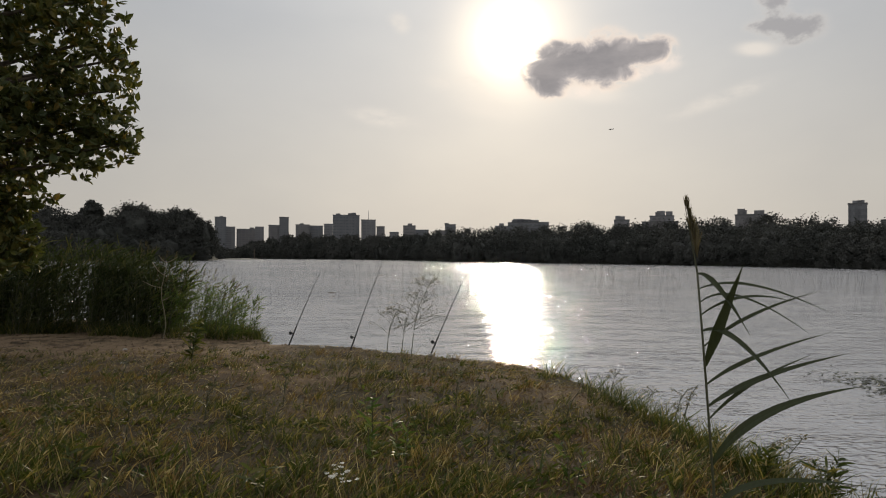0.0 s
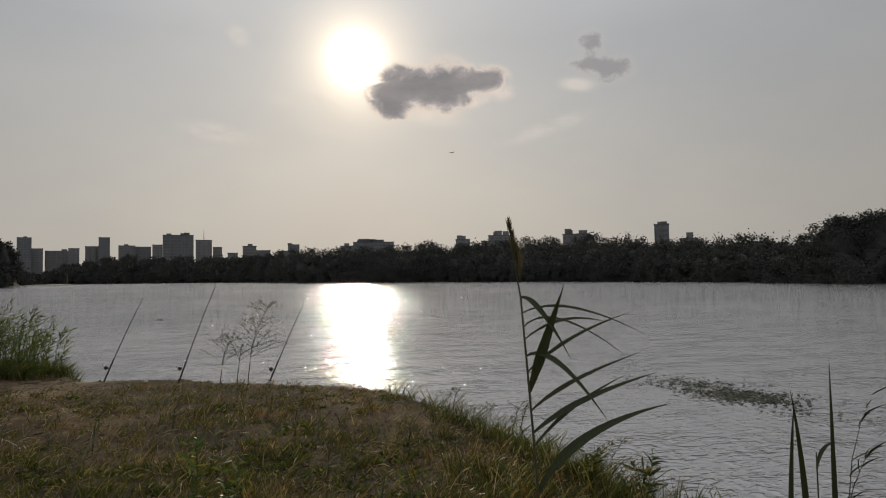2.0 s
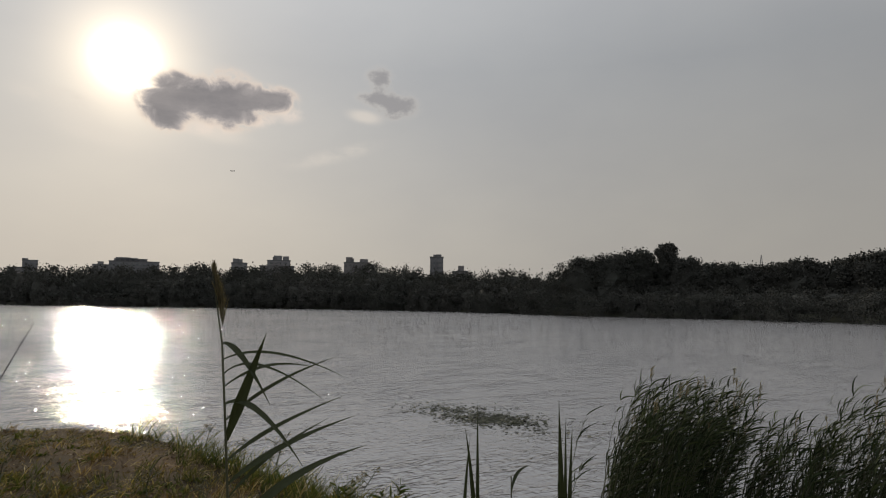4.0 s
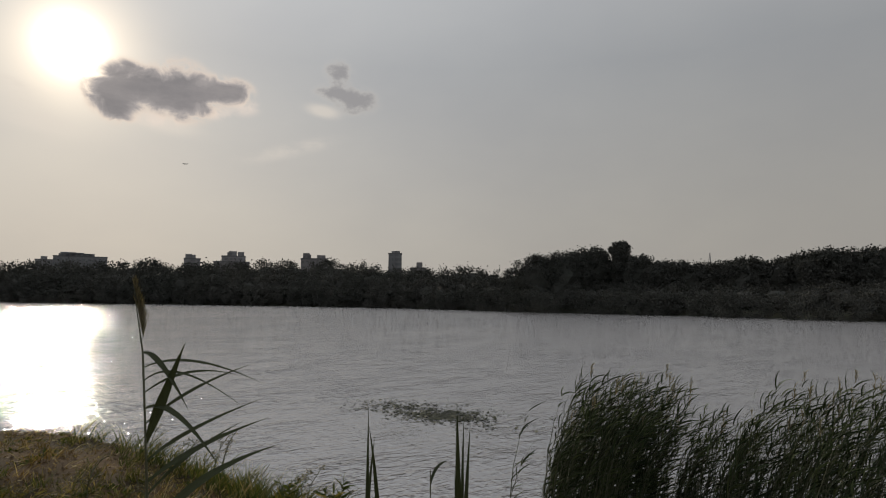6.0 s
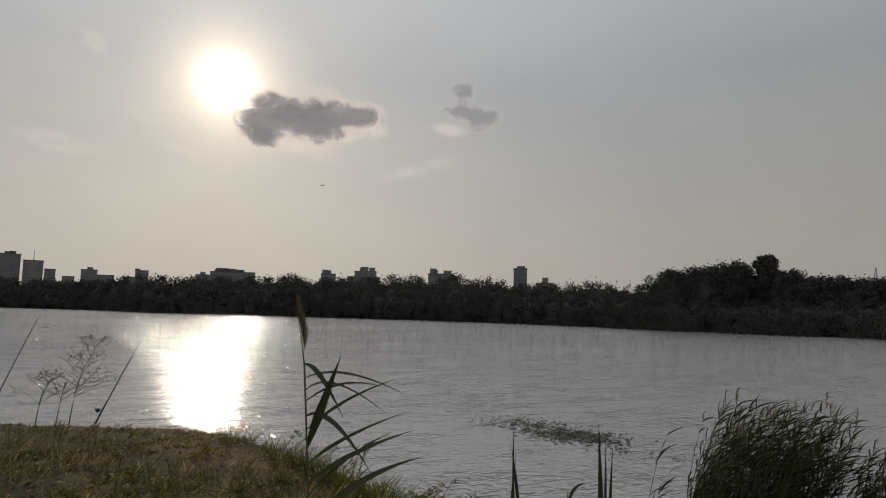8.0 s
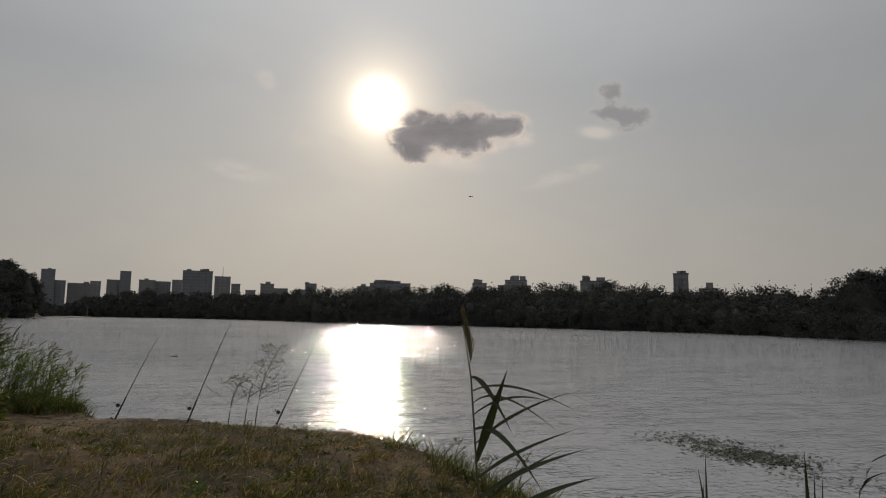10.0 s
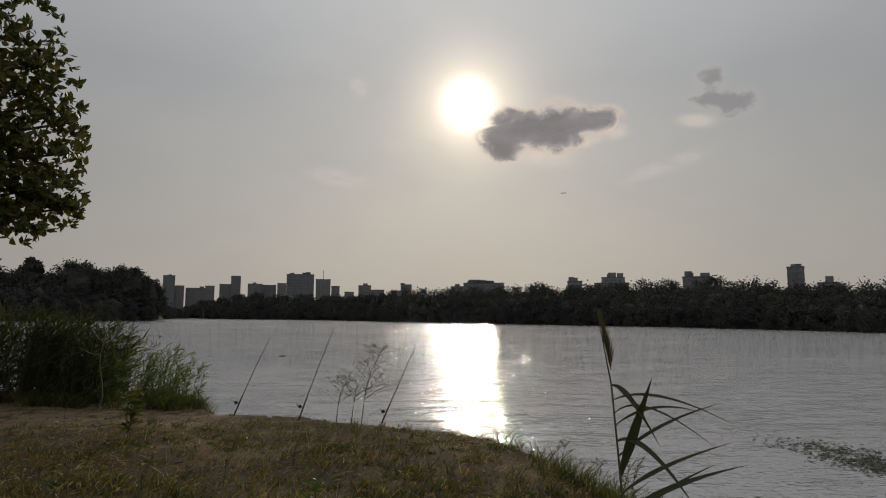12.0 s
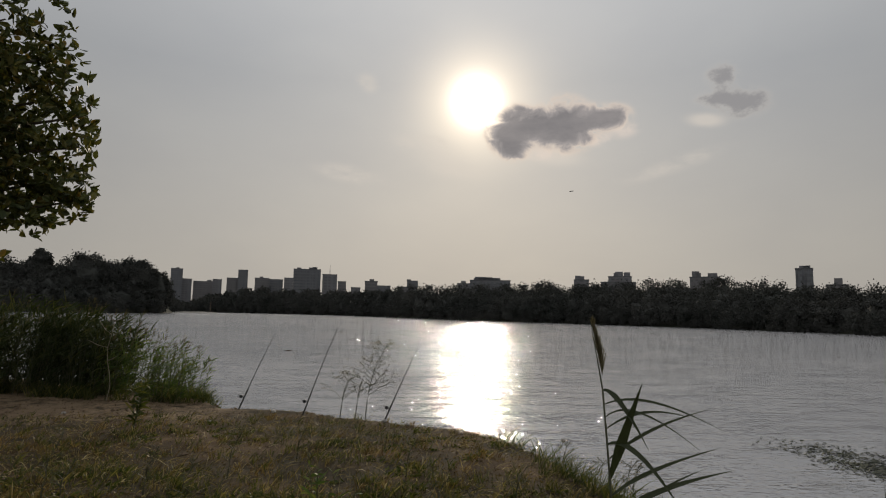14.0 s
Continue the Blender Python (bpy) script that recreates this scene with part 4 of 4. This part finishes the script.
def tree(name, at, height, crown_r, trunk_h, seed, label, leaf_mat, leaf_size, twigs, per, group="", squeeze=1.0, dense=False):
    """A tapered trunk, forked limbs and a crown of leaves about the limbs' ends."""
    g = np.random.default_rng(seed)
    r = random.Random(seed)
    gz = float(ground_z(*at))
    t = thing(name, (at[0], at[1], gz - 0.1), label, "tree", group)
    lean = Vector((r.uniform(-0.04, 0.04), r.uniform(-0.04, 0.04), 1))
    base_r = height * 0.022 + 0.03
    top = height * 0.8
    trunk = [lean * top * k / 7 + Vector((0.05 * math.sin(k * 2 + seed), 0.05 * math.cos(k * 1.7), 0)) * height * 0.06 for k in range(8)]
    bm = tube(trunk, [base_r * (1.25 if k == 0 else 1 - k / 8.5) for k in range(8)], 8)
    ends = []
    cz = trunk_h + (height - trunk_h) * 0.5
    for i in range(twigs):
        a = r.uniform(0, math.tau)
        w = r.uniform(-1, 1)
        q = r.uniform(0.2, 1.0) ** 0.5
        lump = 0.82 + 0.25 * math.sin(3 * a + seed) + 0.13 * math.sin(7 * a + 2 * w + seed)
        rad = crown_r * q * lump * math.sqrt(max(0.0, 1 - abs(w) ** 4 * 0.9))
        e = Vector((math.cos(a) * rad, math.sin(a) * rad * squeeze, cz + w * (height - trunk_h) * 0.5 * (0.9 + 0.1 * math.sin(5 * a))))
        ends.append(tuple(e))
        if i < 26:
            k = max(1, min(6, int((e.z * 0.7) / top * 7)))
            o = trunk[k]
            tube([o, o.lerp(e, 0.5) + Vector((0, 0, 0.06 * height * 0.4)), e], [base_r * 0.3, base_r * 0.18, base_r * 0.05], 5, bm)
    part("trunk", bm, BARK, t)
    geo = [leaf_cloud(np.array(ends), crown_r * CLUSTER, per, leaf_size, g, 0.75)]
    if dense:
        geo.append(core_blob(0, 0, cz, crown_r * 0.74, (height - trunk_h) * 0.40, seed))
        geo.append(core_blob(0, 0, height * 0.25, crown_r * 0.8, height * 0.27, seed + 9))
    mesh_object("crown", *joined(*geo), leaf_mat, t, "uneven leafy crown with gaps")
    return t


def leaf_sprays(tips, seed, size):
    """Sprigs: a fan of pointed oval leaves, folded along the midrib, round each twig tip."""
    g = np.random.default_rng(seed)
    k = np.repeat(np.arange(len(tips)), 7)
    n = len(k)
    axis = unit(g.normal(size=(len(tips), 3)) + np.array([0.25, 0, 0.1]))[k]
    a = unit(axis * 0.7 + unit(g.normal(size=(n, 3))) * 0.8)
    b = unit(np.cross(a, g.normal(size=(n, 3))))
    up = np.cross(a, b)
    p = tips[k] + axis * g.uniform(-0.10, 0.06, n)[:, None]
    L = size * g.uniform(0.65, 1.25, n)[:, None]
    W = L * g.uniform(0.20, 0.30, n)[:, None]
    v = np.stack([p, p + a * L * 0.32 + b * W + up * L * 0.06, p + a * L * 0.68 + b * W * 0.75 + up * L * 0.04, p + a * L - up * L * 0.08,
                  p + a * L * 0.68 - b * W * 0.75 + up * L * 0.04, p + a * L * 0.32 - b * W + up * L * 0.06], axis=1).reshape(-1, 3)
    return v, [tuple(6 * i + q for q in f) for i in range(n) for f in ((0, 1, 2, 3), (0, 3, 4, 5))]


def broadleaf_tree():
    """The big tree at the water's edge: a trunk, boughs that end in leafy lobes, and sprigs of leaves filling each lobe."""
    g = np.random.default_rng(7)
    foot = np.array([-9.7, 8.5, float(ground_z(-9.7, 8.5)) - 0.1])
    t = thing("broadleaf_tree", tuple(foot), "large dark broadleaf tree at the water's edge", "tree")
    trunk = [Vector((0.10 * math.sin(k * 1.3), 0.08 * math.cos(k), 1.05 * k)) for k in range(9)]
    part("trunk", tube(trunk, [0.34, 0.25, 0.22, 0.20, 0.17, 0.14, 0.11, 0.08, 0.04], 10), BARK, t)
    # bearing, elevation, distance, radius and sprigs of each lobe
    lobes = [(-28.1, 16.0, 10.7, 0.30, 34), (-29.6, 17.3, 10.8, 0.42, 60), (-30.4, 20.0, 10.8, 0.42, 60), (-31.4, 14.6, 10.8, 0.62, 150), (-28.5, 13.4, 10.6, 0.30, 34), (-29.4, 10.8, 10.7, 0.46, 90), (-28.2, 9.1, 10.6, 0.30, 46),
             (-30.8, 8.4, 10.8, 0.42, 80), (-32.2, 7.3, 10.7, 0.28, 40), (-32.6, 11.2, 11.0, 0.62, 170), (-33.0, 17.9, 11.0, 0.62, 150), (-34.0, 22.0, 11.0, 0.75, 170), (-35.2, 9.3, 11.0, 0.60, 170), (-35.8, 14.0, 11.2, 0.95, 330),
             (-36.6, 18.5, 11.4, 1.0, 300), (-36.4, 5.6, 11.2, 0.55, 150), (-36.0, 2.7, 11.4, 0.42, 110), (-37.8, 0.6, 11.6, 0.60, 190), (-35.4, 0.3, 11.6, 0.32, 60), (-38.5, 10.0, 11.6, 0.9, 300), (-39.5, 23.5, 11.6, 1.1, 260),
             (-42.0, 16.0, 12.0, 1.4, 380), (-44.0, 8.0, 12.0, 1.3, 300), (-48.0, 20.0, 12.5, 1.7, 300), (-54.0, 13.0, 12.0, 1.6, 260), (-50.0, 28.0, 12.5, 1.6, 200)]
    for az, el, r, rad, count in lobes:
        c = np.array([r * math.sin(radians(az)), r * math.cos(radians(az)), 1.8 + r * math.tan(radians(el))]) - foot
        o = trunk[max(1, min(7, int(c[2] * 0.75)))]
        e = Vector(c)
        part("bough", tube([o, o.lerp(e, 0.5) + Vector((0, 0, 0.15)), e], [0.09, 0.05, 0.012], 6), BARK, t)
        count = int(count * (0.5 if az > -34.5 else 0.75))
        q = unit(g.normal(size=(count, 3))) * (g.uniform(0.05, 1, count) ** 0.45)[:, None]
        q *= 1 + 0.25 * np.sin(5 * q[:, [2]] + 4 * q[:, [0]] + az)
        tips = c + q * rad * np.array([1.16, 1.1, 0.98])
        tagged(mesh_object("foliage", *leaf_sprays(tips, int(-az * 10 + el), 0.145), TREE_LEAF, t, "dark olive leaves, some turning brown"), kind="stuff")


broadleaf_tree()
CLUSTER = 0.1


def polar(az, r):
    return (r * math.sin(radians(az)), r * math.cos(radians(az)))


# tall trees of the near right shore: azimuth, distance, height, crown radius
for i, (az, r, el, cr) in enumerate([(47.6, 106, 4.0, 4.2), (50.0, 106, 4.3, 4.6), (52.2, 108, 4.75, 4.4), (54.9, 106, 5.3, 2.3), (56.6, 104, 3.9, 3.6), (58.7, 102, 3.4, 4.2), (60.7, 100, 3.3, 3.6), (63.5, 99, 3.2, 4.0), (65.2, 98, 3.55, 3.8), (67.9, 97, 3.5, 3.6), (69.8, 96, 3.9, 4.2), (71.8, 96, 4.1, 4.4), (74.5, 96, 4.0, 4.6), (77.5, 96, 4.3, 5.0), (81, 96, 3.8, 5.0), (85, 96, 4.2, 5.2)]):
    r = r * 1.06
    x, y = polar(az, r)
    h = r * math.tan(radians(el)) + 1.8 - float(ground_z(x, y))
    tree("shore_tree", (x, y), h, cr * 1.06, h * 0.1, 100 + i, "dark rounded tree on the far shore" if cr > 3 else "dark narrow tree on the far shore", HAZED_LEAF, 0.36, 260, 60, "trees on the far shore", 1.0, True)
for i, (az, r, el, cr) in enumerate([(-36, 345, 3.6, 13), (-33.4, 345, 3.8, 12), (-31.2, 345, 3.5, 9), (-30.2, 350, 4.5, 6), (-27.0, 345, 4.35, 13), (-25.4, 345, 3.8, 11), (-23.5, 350, 4.1, 11), (-22.0, 352, 3.2, 8), (-29, 340, 3.3, 10)]):
    x, y = polar(az, r)
    h = r * math.tan(radians(el)) + 1.8 - float(ground_z(x, y))
    tree("wood_tree", (x, y), h, cr, h * 0.06, 200 + i, "dense dark tree of the wooded point", HAZED_LEAF, 1.0, 200, 60, "trees of the wooded point", 1.0, True)


# ---- woods of the far shore ----
SKY_AZ = [-45, -36, -24, -21.3, -20.2, -18, -14, -12, -4.7, 1.6, 4.3, 11, 13.6, 17.5, 21.7, 25.3, 29.5, 31.4, 33.8, 35.5, 39.6, 43.8, 46.4, 49, 55, 60, 66, 72, 80, 100]
SKY_EL = [3.2, 3.2, 3, 2.4, 0.5, 1.15, 1.95, 1.9, 2.05, 2.78, 2.58, 2.93, 3.18, 2.98, 3.23, 3.3, 3.38, 3.38, 3.08, 2.88, 2.88, 2.98, 2.7, 2.5, 2.4, 2.1, 2.1, 2.2, 2.4, 2.6]


def far_woods():
    r = np.random.default_rng(71)
    geo = []
    az = -42.0
    while az < 98:
        R = float(shore_r(az))
        el = float(np.interp(az, SKY_AZ, SKY_EL))
        for row, frac in ((-0.8, 0.3), (7, 0.6), (18, 0.82), (38, 1.01)):
            rr = R + row + r.uniform(-3, 3)
            aa = az + r.uniform(-0.4, 0.4)
            x, y = rr * math.sin(radians(aa)), rr * math.cos(radians(aa))
            gz = float(ground_z(x, y))
            top = 1.8 + rr * math.tan(radians(el)) * frac * r.uniform(0.9, 1.03)
            h = max(2.5, top - gz)
            cr = max(2.2, min(h * 0.42, rr * 0.022))
            m = 30
            a, w = r.uniform(0, math.tau, m), r.uniform(-1, 1, m)
            q = np.sqrt(1 - w * w * 0.9) * r.uniform(0.75, 1.0, m)
            c = np.column_stack([x + cr * q * np.cos(a), y + cr * q * np.sin(a), gz + h * 0.5 + w * h * 0.47])
            if row > 2:
                geo.append(core_blob(x, y, gz + h * 0.42, cr * 0.78, h * 0.42, len(geo)))
            geo.append(leaf_cloud(c, cr * 0.19, 60, max(0.25, rr * 0.0030), r, 0.8))
        az += math.degrees(min(7.5, max(3.2, R * 0.024)) / R)
    v, f = joined(*geo)
    tagged(mesh_object("far_woods", v, f, HAZED_LEAF), "dark continuous woods along the far shore", "woods", kind="stuff")


far_woods()


# ---- city on the far side ----
def building(az0, az1, el, r, mat, seed, roof=0):
    """A slab block between two bearings, its top at elevation el; roof: how many plant rooms stand on it."""
    g = random.Random(seed)
    x, y = polar((az0 + az1) / 2, r)
    w = r * (math.tan(radians(az1)) - math.tan(radians(az0))) * math.cos(radians((az0 + az1) / 2))
    z0 = float(ground_z(x, y)) - 1
    h = r * math.tan(radians(el)) + 1.75 - z0
    t = thing("apartment_building", (x, y, z0), "grey concrete tower block beyond the lake" if h > 1.3 * w else "grey concrete apartment block beyond the lake", "building", "city buildings")
    t.rotation_euler = (0, 0, -radians((az0 + az1) / 2))
    d = max(10, min(18, w * 0.6))
    part("wall", box(bmesh.new(), -w / 2, w / 2, -d / 2, d / 2, 0, h - 0.6), mat, t)
    part("roof", box(bmesh.new(), -w / 2 - 0.2, w / 2 + 0.2, -d / 2 - 0.2, d / 2 + 0.2, h - 0.6, h), ROOF, t)
    for k in range(roof):
        cx = g.uniform(-0.35, 0.35) * w
        bw = g.uniform(0.05, 0.12) * w + 0.8
        part("plant_room", box(bmesh.new(), cx - bw, cx + bw, -3, 3, h, h + g.uniform(1.2, 3.0)), mat, t)
    n_b = max(2, int(w / 6))
    for k in range(n_b):
        bx = -w / 2 + (k + 0.5) * w / n_b
        part("balcony_column", box(bmesh.new(), bx - 0.9, bx + 0.9, -d / 2 - 1.1, -d / 2 - 0.02, 3, h - 2.5), mat, t)
    return t, h


CITY = [(-20.74, -19.85, 3.5, 880, 1), (-19.85, -19.09, 2.65, 890, 0), (-18.9, -17.41, 2.47, 900, 1), (-17.36, -16.63, 2.69, 880, 0), (-16.19, -15.25, 2.86, 860, 0), (-15.25, -14.46, 3.6, 850, 0), (-13.81, -12.6, 2.94, 760, 1), (-12.6, -11.4, 2.85, 770, 0), (-11.27, -10.5, 3.03, 750, 0),
        (-10.45, -8.07, 3.85, 640, 4), (-7.86, -6.55, 3.45, 640, 0), (-6.45, -5.71, 2.84, 640, 0), (-5.24, -4.39, 2.32, 620, 0), (-3.97, -2.81, 2.93, 600, 1), (-2.81, -1.59, 2.54, 600, 0), (-0.95, -0.05, 2.48, 560, 0), (-0.05, 0.96, 3.05, 560, 1),
        (4.67, 5.9, 2.9, 470, 1), (5.9, 9.58, 3.2, 470, 7), (15.48, 16.75, 3.36, 420, 2), (17.96, 20.78, 3.15, 400, 1), (18.58, 20.46, 3.66, 405, 3), (25.52, 27.64, 3.6, 360, 3), (33.51, 34.52, 4.2, 380, 1), (35.64, 36.8, 2.88, 340, 1)]
for i, (a0, a1, el, r, roof) in enumerate(CITY):
    t, h = building(a0, a1, el, r, FACADES[(i * 7 + i // 3) % 3], 300 + i, roof)
    if abs(a0 + 7.86) < 0.01:
        part("antenna", tube([(0, 0, h), (0, 0, h + 5), (0, 0, h + 10)], [0.35, 0.25, 0.12], 5), STEEL, t)
    if abs(a0 - 33.51) < 0.01:
        part("penthouse", box(bmesh.new(), -2.2, 2.2, -3, 3, h, h + 1.4), FACADES[1], t)


# ---- radio mast on the right shore ----
def radio_mast(az, r, el):
    x, y = polar(az, r)
    z0 = float(ground_z(x, y)) - 0.5
    h = r * math.tan(radians(el)) + 1.75 - z0
    t = thing("radio_mast", (x, y, z0), "thin steel lattice radio mast behind the trees", "mast")
    for k in range(3):
        a = k * math.tau / 3
        part("leg", tube([(1.0 * math.cos(a), 1.0 * math.sin(a), 0), (0.35 * math.cos(a), 0.35 * math.sin(a), h * 0.8), (0.05 * math.cos(a), 0.05 * math.sin(a), h)], [0.16, 0.13, 0.06], 4), STEEL, t)
    for k in range(8):
        z = h * 0.8 * k / 8
        s = 1.0 - 0.65 * k / 8
        ring = [(s * math.cos(q * math.tau / 3), s * math.sin(q * math.tau / 3), z) for q in range(4)]
        part("brace", tube(ring, [0.07] * 4, 3), STEEL, t)


radio_mast(62.25, 200, 4.1)


# ---- the low spit with its marker post ----
def spit():
    t = thing("stone_spit", (*polar(-18.6, 420), WATER_Z), "low stony spit with a marker post", "spit")
    r = np.random.default_rng(81)
    bm = bmesh.new()
    bmesh.ops.create_icosphere(bm, subdivisions=3, radius=1)
    for v in bm.verts:
        v.co = Vector((v.co.x * 15, v.co.y * 5, v.co.z * 0.9)) * (1 + 0.25 * noise.noise(v.co * 3))
    part("bank", bm, STONE, t)
    part("marker_post", tube([(9, 0, 0.3), (9, 0, 4), (9, 0, 7)], [0.35, 0.3, 0.3], 6), BARK, t)


spit()


# ---- small things ----
def flower_tuft(at, seed):
    """A low plant with white blossom."""
    r = np.random.default_rng(seed)
    gz = float(ground_z(*at))
    t = thing("white_flower", (at[0], at[1], gz - 0.01), "low plant with small white blossom in the grass", "flower")
    tips = np.column_stack([r.normal(0, 0.05, 9), r.normal(0, 0.05, 9), r.uniform(0.16, 0.26, 9)])
    for tip in tips:
        part("stem", tube([(0, 0, 0), tuple(tip * np.array([0.6, 0.6, 0.5])), tuple(tip)], [0.002, 0.0018, 0.0014], 4), STALK, t)
        petals = blades(np.repeat(tip[None], 7, 0), unit(np.column_stack([np.cos(np.arange(7) * 0.9), np.sin(np.arange(7) * 0.9), 0.35 * np.ones(7)])), np.full(7, 0.02), np.full(7, 0.01), np.zeros((7, 3)), r, 2, 0.5)
        mesh_object("blossom", *petals, FLOWER, t)


flower_tuft((-0.72, 3.95), 91)
flower_tuft((-0.62, 3.9), 92)


def airliner(az, el, r):
    x, y = polar(az, r)
    t = thing("airliner", (x, y, r * math.tan(radians(el))), "distant airliner crossing the hazy sky", "airplane")
    t.rotation_euler = (0, 0, radians(-8))
    part("fuselage", tube([(-11, 0, 0), (-9, 0, 0), (8, 0, 0), (10.5, 0, 0.3), (12, 0, 0.6)], [0.3, 1.4, 1.4, 0.9, 0.3], 10), ROOF, t)
    for side in (-1, 1):
        part("wing", box(bmesh.new(), -2, 1.5, min(0, side * 11), max(0, side * 11), -0.6, -0.3), ROOF, t)
    part("tail_fin", box(bmesh.new(), 9, 11.5, -0.15, 0.15, 0.5, 4), ROOF, t)


airliner(15.2, 11.5, 2900)


def clods():
    """Crumbs of dry soil and litter lying over the bank."""
    r = np.random.default_rng(95)
    c = on_bank(r, 3200, -10.5, 2.4, 3.0, 12.6, 0.05)
    n = len(c)
    z = ground_z(c[:, 0], c[:, 1])
    size = r.uniform(0.008, 0.026, n) * np.where(r.random(n) < 0.05, 1.8, 1.0)
    dirs = np.array([(1, 0, 0), (0, 1, 0), (-1, 0, 0), (0, -1, 0), (0, 0, 0.9), (0, 0, -0.6)])
    k = r.uniform(0.6, 1.3, (n, 6, 1))
    v = np.column_stack([c, z + size * 0.3])[:, None, :] + dirs[None] * size[:, None, None] * k
    local = [(0, 1, 4), (1, 2, 4), (2, 3, 4), (3, 0, 4), (1, 0, 5), (2, 1, 5), (3, 2, 5), (0, 3, 5)]
    f = [tuple(6 * i + a for a in q) for i in range(n) for q in local]
    tagged(mesh_object("soil_crumbs", v.reshape(-1, 3), f, CLOD), "dry brown soil crumbs lying on the bank", "soil", kind="stuff")


CLOD = plain_material("soil_crumb", (0.13, 0.092, 0.058), 0.95, vary=0.4, scale=30)
clods()
for i, (x, y, h) in enumerate([(2.0, 7.4, 0.4), (2.3, 5.9, 0.5), (2.45, 5.4, 0.45), (1.95, 7.9, 0.35), (2.6, 4.7, 0.42), (2.85, 4.0, 0.45), (1.3, 4.6, 0.4), (-1.9, 5.6, 0.4), (-3.2, 4.9, 0.45), (0.35, 5.2, 0.38)]):
    wispy_weed((x, y), h, 0.16, 120 + i, "thin dry weed stem in the grass", twigs=5)


def lily_bits():
    """Single floating leaves and twigs scattered on open water."""
    for i, (az, r) in enumerate([(-10.6, 36), (-6, 70), (-19, 45)]):
        x, y = polar(az, r)
        bm = tube([(-0.12 - 0.002 * r, 0, 0), (0, 0.03, 0.02), (0.12 + 0.002 * r, 0, 0.01)], [0.02, 0.035, 0.015], 6)
        t = part("driftwood", bm, BARK, None)
        t.location = (x, y, WATER_Z + 0.012)
        tagged(t, "small dark stick drifting on the lake", "driftwood", "drifting sticks")


lily_bits()
